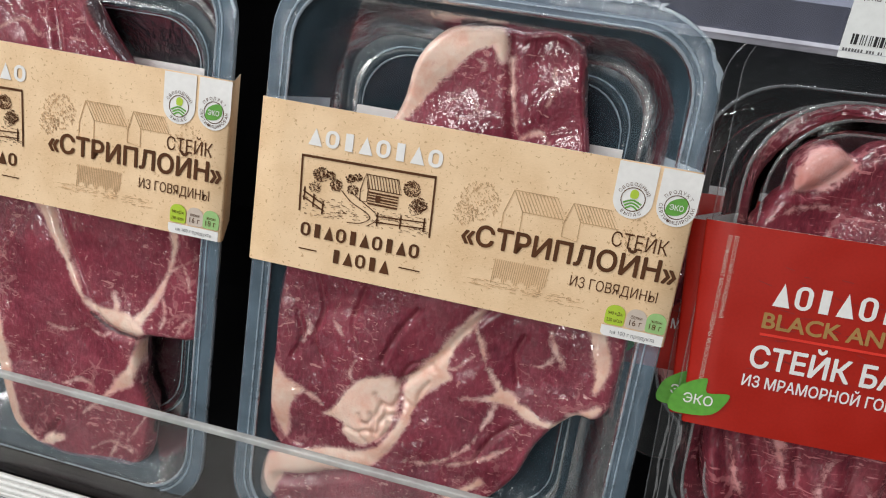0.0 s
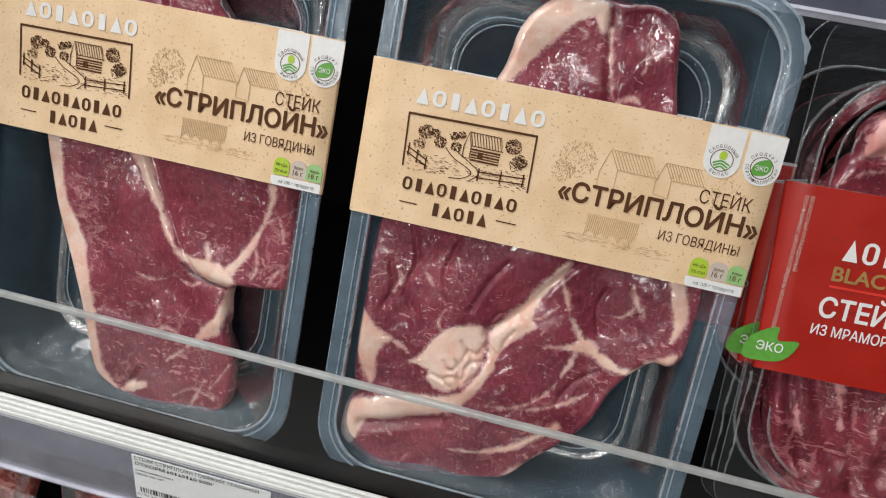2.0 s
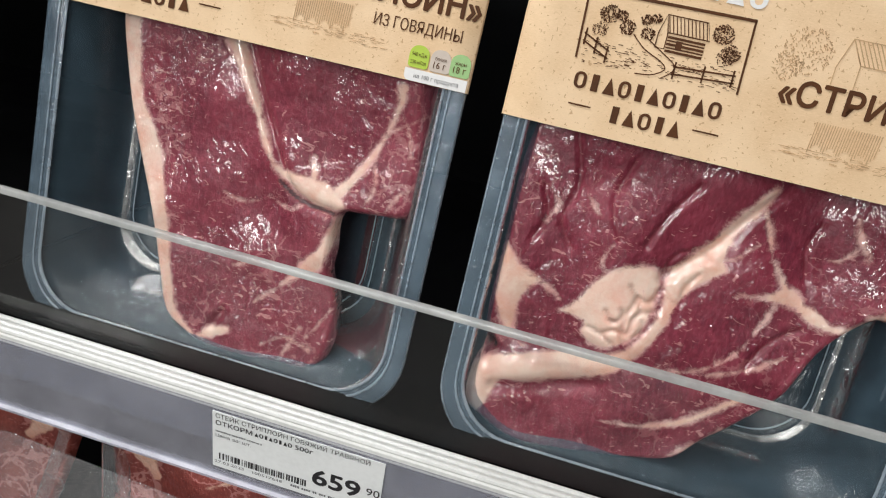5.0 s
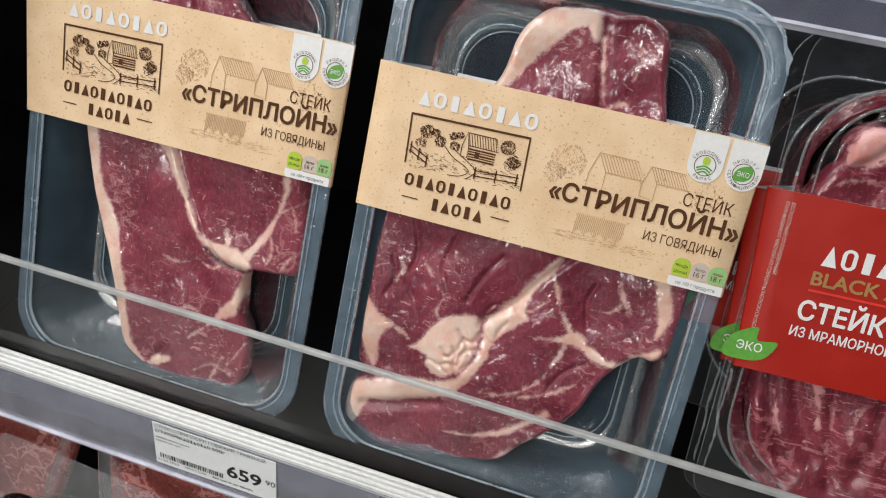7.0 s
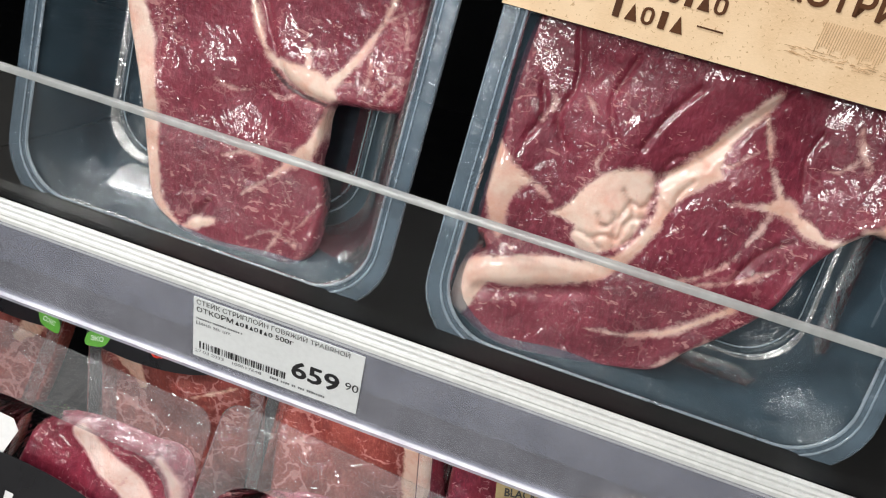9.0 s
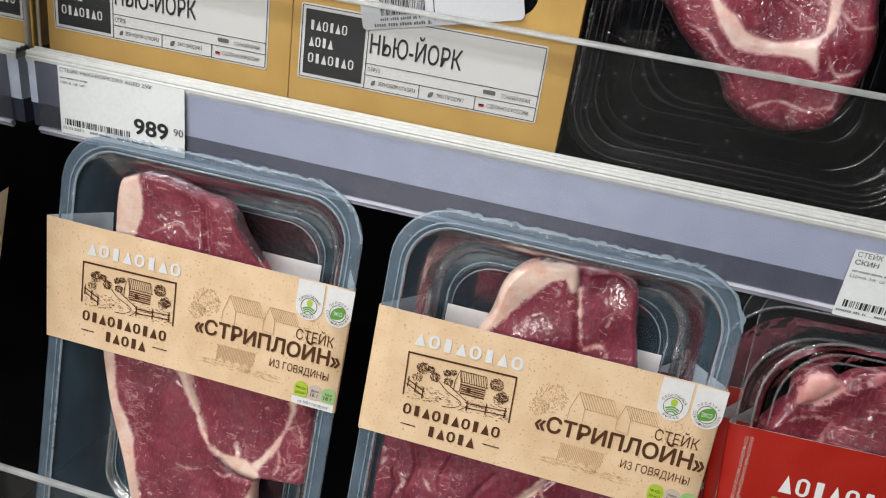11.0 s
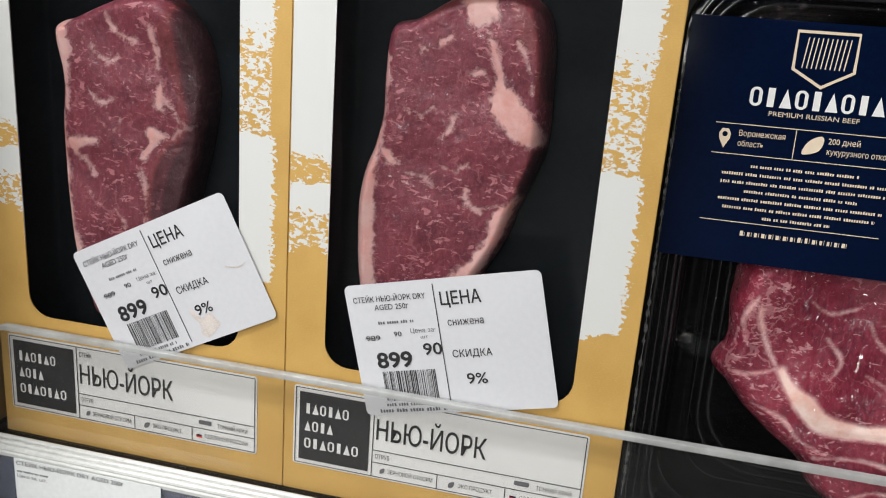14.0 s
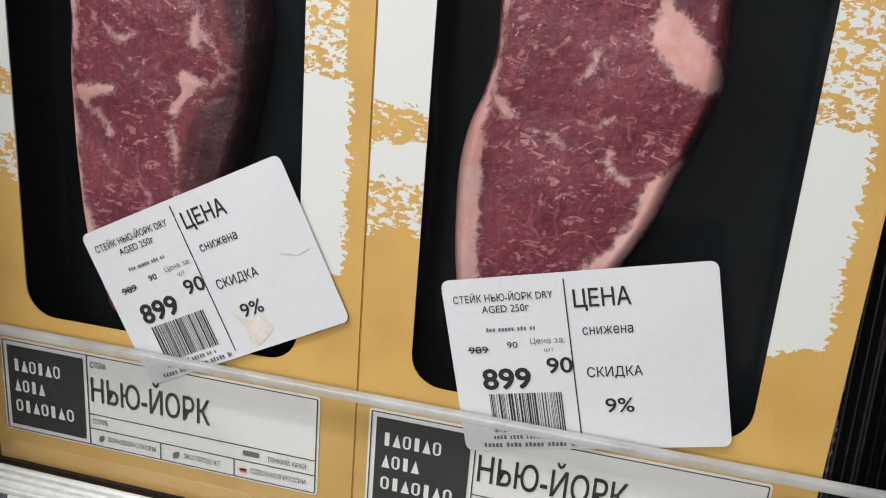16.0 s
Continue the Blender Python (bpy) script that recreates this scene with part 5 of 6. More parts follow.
red_pack(0.3765, 0.0400, -0.1690, 2.0, 22, outline=[(30, -12), (60, -10), (120, -10), (150, -20), (160, -60), (150, -100), (110, -112), (60, -114), (46, -111), (38, -105), (31, -97), (26, -84), (25, -60)], strands=[((4, 7, 6, 4), [(29, -62), (31, -78), (35, -94), (44, -106)])], pale=(), slid=(0.0210, 0.0270), lips=False)


# ---------------------------------------------------------------- boxed steaks on the upper shelf
def steak_box(x, label, outline, fats, seed, darks=(), blobs=()):
    b = thing("steak_box", lean(x, 0.0, -0.0515), label, "steak box", "boxed steaks")
    W, H, D = 0.1478, 0.262, 0.036
    hole = rrect(0.0180, 0.0635, 0.1253, 0.236, (0.011, 0.011, 0.004, 0.004), 6)
    part("front", plate([rrect(0.0003, 0, W - 0.0003, H, 0.0006, 2), hole[::-1]], -0.0006, 0.0), M["box_card"], b)
    sides = bmesh.new()
    for a in (block(0.0, 0, -D, 0.0006, H, -0.0006), block(W - 0.0006, 0, -D, W, H, -0.0006), block(0.0006, 0, -D, W - 0.0006, 0.0006, -0.0008), block(0.0006, H - 0.0006, -D, W - 0.0006, H, -0.0008), block(0.0006, 0.0006, -D, W - 0.0006, H - 0.0006, -D + 0.0006)):
        me = bpy.data.meshes.new("tmp")
        a.to_mesh(me)
        a.free()
        sides.from_mesh(me)
        bpy.data.meshes.remove(me)
    part("carton", sides, M["box_plain"], b, "plain golden sides and back")
    part("window_film", plate([rrect(0.0170, 0.0625, 0.1263, 0.237, 0.011, 6)], -0.0012), M["film"], b)
    ins = part("inner_tray", rings([(rrect(0.006, 0.03, W - 0.006, H - 0.012, 0.012, 6), -0.006), (rrect(0.012, 0.036, W - 0.012, H - 0.018, 0.012, 6), -0.024), (rrect(0.020, 0.044, W - 0.020, H - 0.026, 0.010, 6), -0.026)], True), M["grey_tray"], b, "dark grey plastic inner tray")
    steak("steak", outline, fats, b, M["meat_b"], -0.0255, 0.0145, 0.0008, 6.0, 0.8, [], seed, darks=darks, blobs=blobs)
    lab = part("front_label", plate([rrect(0.0048, 0.0135, 0.1348, 0.0525, 0.0014, 4)], 0.0003), M["white_ink"], b, "white label with black print")
    u = 0.0058
    z = 0.0006
    ln = []
    x0, x1, y0, y1, c1 = u, 0.1338, 0.0145, 0.0515, u + 0.0365
    for p0, p1 in (((x0, y0), (x1, y0)), ((x0, y1), (x1, y1)), ((x0, y0), (x0, y1)), ((x1, y0), (x1, y1)), ((c1, y0), (c1, y1)), ((c1, 0.0275), (x1, 0.0275)), ((c1, 0.0215), (x1, 0.0215)), ((c1 + 0.030, y0), (c1 + 0.030, 0.0215)), ((c1 + 0.060, y0), (c1 + 0.060, 0.0215))):
        ln.append(sweep([p0, p1], 0.0004, z))
    part("label_lines", join(ln), M["black_ink"], lab)
    part("logo_block", plate([rrect(u + 0.0018, 0.0163, u + 0.0348, 0.0497, 0)], z), M["black_ink"], lab, "black block with a white mark")
    for k, n in ((0, 6), (1, 4), (2, 7)):
        wordmark(u + 0.0045, 0.0395 - k * 0.0085, (0.0205, 0.0135, 0.0255)[k], 0.0050, n, lab, M["white_ink"], z + 0.0003, 30 + k)
    lettering("СТЕЙК", c1 + 0.0014, 0.0468, 0.0022, lab, M["black_ink"], 0.0068, 0, 0.0, z)
    lettering("НЬЮ-ЙОРК", c1 + 0.0014, 0.0330, 0.0092, lab, M["black_ink"], 0.0490, 0, 0.012, z)
    lettering("ОТРУБ", c1 + 0.0014, 0.0236, 0.0021, lab, M["black_ink"], 0.0066, 0, 0.0, z)
    lettering("ЗЕРНОВОЙ ОТКОРМ", c1 + 0.0075, 0.0170, 0.0020, lab, M["black_ink"], 0.0205, 0, 0.0, z)
    lettering("ЭКО ПРОДУКТ", c1 + 0.0395, 0.0170, 0.0020, lab, M["black_ink"], 0.0150, 0, 0.0, z)
    lettering("СДЕЛАНО В РОССИИ", c1 + 0.0665, 0.0170, 0.0020, lab, M["black_ink"], 0.0215, 0, 0.0, z)
    lettering("ТОНКИЙ КРАЙ", c1 + 0.0730, 0.0232, 0.0020, lab, M["black_ink"], 0.0150, 0, 0.0, z)
    part("grain_sign", plate([spline([(c1 + 0.0040, 0.0165), (c1 + 0.0042, 0.0185), (c1 + 0.0060, 0.0193), (c1 + 0.0058, 0.0172)]).tolist()], z), M["grey_ink"], lab)
    part("leaf_sign", plate([spline([(c1 + 0.0352, 0.0163), (c1 + 0.0355, 0.0185), (c1 + 0.0378, 0.0192), (c1 + 0.0372, 0.0168)]).tolist()], z), M["grey_ink"], lab)
    part("cut_sign", plate([rrect(c1 + 0.0635, 0.0237, c1 + 0.0700, 0.0259, 0.0006, 3)], z), M["grey_ink"], lab)
    part("flag_white", plate([rrect(c1 + 0.0622, 0.0183, c1 + 0.0650, 0.0191, 0)], z), M["sticker"], lab)
    part("flag_blue", plate([rrect(c1 + 0.0622, 0.0175, c1 + 0.0650, 0.0183, 0)], z), M["navy"], lab)
    part("flag_red", plate([rrect(c1 + 0.0622, 0.0167, c1 + 0.0650, 0.0175, 0)], z), M["red_ink"], lab)
    return b


BOX = 0.1479
steak_box(
    -0.0068, "golden kraft box of dry-aged steak, right side shaded in colour",
    [(29, 196), (38, 201), (59, 210), (76, 213), (88, 209), (98, 195), (102, 175), (100, 155), (94, 130), (86, 100), (70, 70), (46, 62), (39, 76), (34, 99), (32, 115), (30, 134), (30, 154), (31, 176)],
    [((7, 8, 4, 2), [(33, 199), (35, 186), (35, 174), (35, 162)]), ((3, 6, 6, 7, 8, 8), [(32, 160), (32, 147), (32, 132), (34, 114), (37, 100), (42, 76)]), ((4, 3, 1.5), [(38, 142), (44, 139), (48, 133)]), ((1.5, 2.6, 2.2, 1.4), [(72, 137), (73, 130), (73, 123), (74, 112)]), ((2.4, 3, 2), [(64, 146), (65, 144)]), ((1.5, 2.6, 1.5), [(79, 200), (81, 188), (81, 182)]), ((3, 4, 2), [(82, 175), (81, 167), (84, 163)]), ((1, 2.4, 1.2), [(82, 170), (86, 167), (91, 162), (92, 159)]), ((1, 2.2, 1), [(97, 159), (91, 157), (87, 154)]), ((2, 3, 2), [(56, 203), (62, 196), (70, 194)]), ((1.5, 2.5, 1.5), [(48, 190), (56, 184), (62, 186)]), ((1.2, 2, 1.2), [(46, 172), (52, 166), (60, 168)]), ((1, 1.8, 1), [(52, 158), (58, 154), (62, 158)]), ((1, 2, 1), [(44, 126), (49, 120), (54, 122)]), ((1, 1.6, 0.8), [(58, 118), (63, 112), (62, 106)])],
    31,
    # right side painted dark where translucent meat turns away, instead of curving the mesh
    [(15, [(99, 206), (101, 182), (104, 158), (93, 136), (88, 110), (84, 80)]), (8, [(88, 146), (82, 134), (80, 118)], 0.75), (3, [(84, 200), (88, 182)], 0.5)],
    [[(34, 149), (43, 150), (52, 150), (51, 147), (44, 145), (38, 140), (35, 143)], [(76, 158), (79, 157), (82, 155), (86, 153), (81, 151), (77, 147), (74, 141), (71, 143), (75, 149), (74, 154)]],
)
steak_box(
    -0.0068 + BOX, "golden kraft box of dry-aged steak with thick pale fat",
    [(36, 207), (46, 211), (61, 220), (73, 223), (85, 224), (96, 218), (100, 206), (101, 187), (101, 165), (96, 148), (92, 138), (88, 125), (81, 111), (70, 90), (50, 80), (33, 82), (27, 99), (25, 130), (27, 147), (31, 159), (34, 173), (34, 188)],
    [((2, 2, 4, 9, 11, 11, 10), [(36, 196), (36, 176), (33, 160), (30, 147), (29, 130), (30, 110), (34, 88)]), ((3, 5, 2), [(37, 158), (40, 155), (43, 154)]), ((2, 2.8, 3), [(76, 209), (80, 200), (83, 190)]), ((1, 3.4, 1.5), [(65, 176), (64, 170), (60, 165)]), ((1.5, 3, 2), [(72, 146), (73, 141), (79, 137)]), ((1, 2.4, 1.4), [(72, 192), (75, 193), (78, 190)]), ((1.5, 2, 1), [(92, 142), (84, 140), (76, 138)]), ((1, 2, 1), [(58, 156), (66, 153), (72, 156)]), ((1, 2, 1), [(44, 176), (50, 174), (56, 177)]), ((1, 1.8, 1), [(46, 150), (54, 149), (58, 146)]), ((1, 2, 1), [(70, 181), (76, 184), (81, 182)]), ((0.8, 1.6, 0.8), [(88, 206), (93, 198), (96, 186)]), ((0.8, 1.6, 0.8), [(50, 200), (56, 202), (62, 206)])],
    32,
    [(5, [(101, 162), (96, 148)]), (6, [(96, 216), (100, 204), (102, 187)], 0.7), (5, [(88, 218), (92, 206)], 0.35), (3, [(50, 214), (66, 222), (86, 226)], 0.5)],
    [[(81, 191), (89, 187), (96, 179), (101, 170), (100, 166), (92, 166), (87, 170), (82, 175), (79, 179)], [(95, 146), (88, 142), (83, 137), (82, 129), (77, 120), (73, 114), (67, 108), (62, 100), (72, 96), (80, 108), (86, 120), (91, 133)], [(65, 224), (78, 222), (81, 214), (74, 210), (67, 212)]],
)


def sticker(x, z, spin, stained, seed):
    s = thing("discount_sticker", lean(x, -0.0011, z, 0, spin), "white rounded discount sticker on a steak box", "sticker", "discount stickers")
    w, h = 0.0835, 0.0590
    part("paper", plate([rrect(0, -h, w, 0, 0.0026, 5)], -0.0001, 0.0001), M["sticker"], s)
    k, z1 = M["black_ink"], 0.0003
    lettering("СТЕЙК НЬЮ-ЙОРК DRY", 0.0190, -0.0078, 0.0023, s, k, 0.0315, 0.5, 0.006, z1)
    lettering("AGED 250г", 0.0195, -0.0115, 0.0023, s, k, 0.0150, 0.5, 0.006, z1)
    bars([(0.0125, -0.0178, 0.0155, 0.0013)], s, M["grey_ink"], z1)
    lettering("989", 0.0060, -0.0248, 0.0022, s, k, 0.0062, 0, 0.012, z1)
    part("strike", sweep([(0.0055, -0.0237), (0.0125, -0.0237)], 0.0003, z1 + 0.0001), k, s)
    lettering("90", 0.0185, -0.0235, 0.0020, s, k, 0.0034, 0, 0.012, z1)
    lettering("Цена за:", 0.0260, -0.0225, 0.0019, s, M["grey_ink"], 0.0108, 0, 0.0, z1)
    lettering("шт", 0.0300, -0.0252, 0.0014, s, M["grey_ink"], 0.0032, 0, 0.0, z1)
    lettering("899", 0.0090, -0.0372, 0.0066, s, k, 0.0158, 0, 0.035, z1)
    lettering("90", 0.0302, -0.0325, 0.0050, s, k, 0.0082, 0, 0.02, z1)
    part("rule", sweep([(0.0385, -0.0020), (0.0385, -h + 0.0025)], 0.0004, z1), k, s)
    barcode(0.0105, -0.0525, 0.0235, 0.0135, s, seed, z1)
    bars([(0.0100, -0.0550, 0.0210, 0.0014), (0.0065, -0.0578, 0.0300, 0.0016)], s, M["grey_ink"], z1)
    lettering("ЦЕНА", 0.0408, -0.0114, 0.0054, s, k, 0.0172, 0, 0.014, z1)
    lettering("снижена", 0.0425, -0.0204, 0.0031, s, k, 0.0152, 0, 0.004, z1)
    lettering("СКИДКА", 0.0425, -0.0344, 0.0031, s, k, 0.0168, 0, 0.006, z1)
    lettering("9%", 0.0470, -0.0464, 0.0046, s, k, 0.0088, 0, 0.012, z1)
    if stained:
        part("stain", plate([spline([(0.0440, -0.0450), (0.0452, -0.0425), (0.0462, -0.0447), (0.0478, -0.0470), (0.0500, -0.0480), (0.0535, -0.0470), (0.0548, -0.0500), (0.0560, -0.0530), (0.0522, -0.0555), (0.0475, -0.0572), (0.0452, -0.0545), (0.0462, -0.0505)]).tolist()], 0.0002), M["stain"], s, "brownish damp stain")
        part("tear", sweep([(0.0700, -0.0300), (0.0760, -0.0325), (0.0800, -0.0315)], 0.0005, 0.0003), M["stain"], s)
    return s


sticker(0.0365, 0.0460, 27.0, True, 41)
sticker(0.1670, 0.0498, 13.3, False, 42)


# ---------------------------------------------------------------- black tray packs on the upper shelf
def black_pack(x, y, z, spin, outline, fats, seed, label, w=0.170, h=0.240, deep=0.034, blobs=()):
    p = thing("black_tray_pack", lean(x, y, z, 6.0, spin), label, "meat pack", "black tray packs")
    tray(p, 0, 0, w, h, deep, 0.009, 0.026, BLACK, 0.010, beads=((0.0020, -0.0002), (0.0105, 0.0042), (0.0142, 0.0215), (0.0300, deep + 0.0004), (0.0340, deep + 0.0004)) if outline else ())
    part("skin_film", plate([rrect(0.001, 0.001, w - 0.001, h - 0.001, 0.025, 8)], 0.0007), M["skin"], p)
    rnd = random.Random(seed)
    for x1 in (0.0012, w - 0.0012):
        part("crimped_edge", sweep([(x1 + rnd.uniform(-0.0002, 0.0002), 0.026 + k * 0.0011) for k in range(int((h - 0.052) / 0.0011))], [rnd.choice((0.0003, 0.0004, 0.0016)) for k in range(int((h - 0.052) / 0.0011))], 0.0010), M["pet_rim"], p, "crimped edge of the clear film")
    if outline:
        steak("steak", outline, fats, p, M["meat_c"], -0.014, 0.0155, 0.0009, 8, 0.9, [], seed, under=0.016, blobs=blobs)
    return p


cap_fat = [[(53, 89), (56, 91), (61, 85), (68, 81), (72, 77), (77, 74), (88, 73), (100, 76), (106, 79), (107, 86), (106, 98), (107, 112), (111, 112), (112, 92), (111, 81), (107, 74), (109, 62), (103, 66), (92, 66), (81, 65), (70, 67), (63, 73), (57, 81)]]
cap_lines = [
    ((1.2, 2.4, 2.4, 1.6), [(53, 90), (49, 97), (45, 106), (43, 114)]), ((1, 2, 1), [(36, 86), (44, 86), (52, 89)]), ((3, 2.5, 1.5), [(108, 112), (114, 122), (124, 129)]), ((0.8, 1.8, 1.4, 0.8), [(46, 74), (58, 70), (66, 62), (78, 58)]),
    ((0.8, 1.6, 0.8), [(72, 56), (90, 58), (106, 56), (120, 60)]), ((0.8, 1.5, 0.8), [(84, 40), (96, 46), (110, 44), (120, 48)]), ((0.8, 1.8, 0.8), [(112, 70), (118, 62), (128, 66)]), ((0.8, 1.6, 0.8), [(113, 90), (120, 84), (129, 86)]),
    ((0.8, 1.6, 0.8), [(113, 104), (121, 98), (127, 100)]), ((1, 2, 1), [(40, 100), (38, 108), (42, 118)]), ((1, 1.8, 1), [(84, 112), (90, 104), (100, 100)]), ((0.8, 1.8, 0.8), [(70, 104), (76, 96), (72, 88)]), ((0.8, 1.6, 0.8), [(86, 92), (94, 88), (100, 84)]), ((0.8, 1.6, 0.8), [(62, 118), (70, 114), (80, 118)]),
]
bp = black_pack(0.2905, 0.0030, -0.0515, 0.0, [(35, 117), (42, 134), (90, 150), (128, 140), (128, 100), (132, 84), (133, 72), (130, 57), (127, 49), (125, 41), (118, 35), (105, 32), (90, 33), (76, 41), (70, 51), (58, 60), (47, 69), (38, 79), (31, 87), (36, 98)], cap_lines, 51, "black tray of marbled ribeye under a navy and beige label", blobs=cap_fat)
part("film_tab", rings([([(0.014, 0.094), (0.020, 0.090), (0.034, 0.088), (0.036, 0.098), (0.024, 0.097), (0.016, 0.100)], 0.0005), ([(0.015, 0.094), (0.021, 0.092), (0.033, 0.090), (0.034, 0.096), (0.024, 0.095), (0.017, 0.098)], 0.0030)], True), M["pet"], bp, "crumpled tab of clear film")
low_parts = set(bp.children)
part("navy_band", plate([rrect(0.0015, 0.1255, 0.1710, 0.2165, 0.001, 3)], 0.0046, 0.0050), M["navy"], bp, "glossy navy card band")
Z = 0.0054
part("beige_field", plate([rrect(0.0940, 0.1270, 0.1706, 0.1810, 0.0006, 2)], Z), M["beige"], bp, "beige label field")
shield = part("shield", sweep([(0.0395, 0.2130), (0.0395, 0.1995), (0.0500, 0.1935), (0.0605, 0.1995), (0.0605, 0.2130)], 0.0012, Z, True), M["beige"], bp, "shield mark outlined in beige")
for k in range(10):
    part("shield_stripe", sweep([(0.0425 + k * 0.0016, 0.2000), (0.0435 + k * 0.0016, 0.2110)], 0.0004, Z), M["beige"], shield)
wordmark(0.0262, 0.1850, 0.0470, 0.0070, 9, bp, M["white_ink"], Z, 14, gap=0.22)
lettering("PREMIUM RUSSIAN BEEF", 0.0495, 0.1818, 0.0017, bp, M["beige"], 0.0315, 0.5, 0.0, Z)
for p0, p1 in (((0.0155, 0.1778), (0.0800, 0.1778)), ((0.0155, 0.1665), (0.0800, 0.1665)), ((0.0445, 0.1668), (0.0445, 0.1775)), ((0.0150, 0.1410), (0.0790, 0.1410)), ((0.0885, 0.1330), (0.0885, 0.2100))):
    part("rule", sweep([p0, p1], 0.0003, Z), M["beige"], bp)
lettering("Воронежская", 0.0245, 0.1735, 0.0021, bp, M["beige"], 0.0165, 0, 0.0, Z)
lettering("область", 0.0245, 0.1697, 0.0021, bp, M["beige"], 0.0092, 0, 0.0, Z)
lettering("200 дней", 0.0560, 0.1735, 0.0021, bp, M["beige"], 0.0110, 0, 0.0, Z)
lettering("кукурузного откорма", 0.0560, 0.1697, 0.0021, bp, M["beige"], 0.0250, 0, 0.0, Z)
part("pin_sign", plate([[(0.0195, 0.1685), (0.0175, 0.1722), (0.0174, 0.1742), (0.0184, 0.1758), (0.0206, 0.1758), (0.0216, 0.1742), (0.0215, 0.1722)], arc(0.0195, 0.1737, 0.0010, 0, 360, 12)[::-1]], Z), M["beige"], bp)
part("corn_sign", plate([spline([(0.0475, 0.1690), (0.0490, 0.1735), (0.0530, 0.1760), (0.0545, 0.1745), (0.0530, 0.1705)]).tolist()], Z), M["beige"], bp)
rb = random.Random(9)
bars([(0.0495 - w / 2, 0.1620 - k * 0.0032, w, 0.0011) for k, w in enumerate((0.038, 0.058, 0.058, 0.040, 0.058, 0.054, 0.024))], bp, M["beige"], Z)
bars([(0.0305 + k * 0.0026, 0.1360, 0.0017, 0.0019) for k in range(15)], bp, M["beige"], Z, "address_line")
lettering("PREMIUM", 0.0965, 0.2030, 0.0078, bp, M["orange_ink"], 0.0660, 0, 0.035, Z)
lettering("RUSSIAN BEEF", 0.0955, 0.1955, 0.0050, bp, M["orange_ink"], 0.0680, 0, 0.025, Z)
part("title_rule", sweep([(0.0955, 0.1928), (0.1660, 0.1928)], 0.0003, Z), M["beige"], bp)
lettering("ПРЕМИАЛЬНАЯ", 0.0955, 0.1880, 0.0034, bp, M["beige"], 0.0400, 0, 0.012, Z)
lettering("МРАМОРНАЯ ГОВЯДИНА", 0.0950, 0.1828, 0.0034, bp, M["beige"], 0.0640, 0, 0.012, Z)
zb = Z + 0.0003
lettering("Стейк \"Рибай\" из мраморной говядины", 0.1440, 0.1725, 0.0018, bp, M["black_ink"], 0.0440, 0.5, 0.0, zb)
lettering("(Ribeye Steak 11128)", 0.1440, 0.1695, 0.0018, bp, M["black_ink"], 0.0230, 0.5, 0.0, zb)
bars([(0.1230, 0.1655 - k * 0.0027, rb.uniform(0.026, 0.033), 0.0012) for k in range(13)], bp, M["black_ink"], zb)
bars([(0.1130, 0.1655 - k * 0.0027, rb.uniform(0.006, 0.009), 0.0012) for k in (0, 1, 4, 8, 9)], bp, M["black_ink"], zb)
lettering("02.03.2023г", 0.1125, 0.1590, 0.0019, bp, M["black_ink"], 0.0095, 0, 0.0, zb)
lettering("06.04.2023г", 0.1120, 0.1500, 0.0019, bp, M["black_ink"], 0.0095, 0, 0.0, zb)
lettering("0,400", 0.1120, 0.1365, 0.0028, bp, M["black_ink"], 0.0065, 0, 0.012, zb)
barcode(0.1600, 0.1360, 0.0095, 0.020, bp, 61, zb)

for ob in set(bp.children) - low_parts:
    ob.location.y = 0.0050

black_pack(0.4065, -0.0005, 0.0500, -45.0, None, None, 52, "bare black plastic meat tray with a shiny rim", 0.135, 0.20, 0.008)


# ---------------------------------------------------------------- packs on the lower shelf
def low_pack(x, y, z, spin, back, x0, x1, outline, fats, mat, seed, label, cover=None, r=0.010, top=-0.032):
    """A clear deep pack hung with its top edge at x, z; local origin is the top middle."""
    p = thing("clear_meat_pack", lean(x, y, z, back, spin), label, "meat pack", "lower shelf packs", True)
    pet_card(p, x0, -0.230, x1, 0.0, (0.010, 0.010, r, r), (x0 + 0.008, -0.215, x1 - 0.008, top), 0.022, 0.034, "pet_low", False)
    for k in (0.25, 0.72):
        cx = x0 + (x1 - x0) * k
        part("snap_mark", sweep(spline([(cx, -0.010), (cx + 0.005, -0.012), (cx + 0.009, -0.011), (cx + 0.012, -0.015), (cx + 0.010, -0.018)], False).tolist(), 0.0007, 0.0006), M["pet_rim"], p)
    steak("steak", outline, fats, p, mat, -0.019, 0.0130, 0.0011, 5, 1.5, [], seed, under=0.014)
    if cover:
        cover(p)
    return p


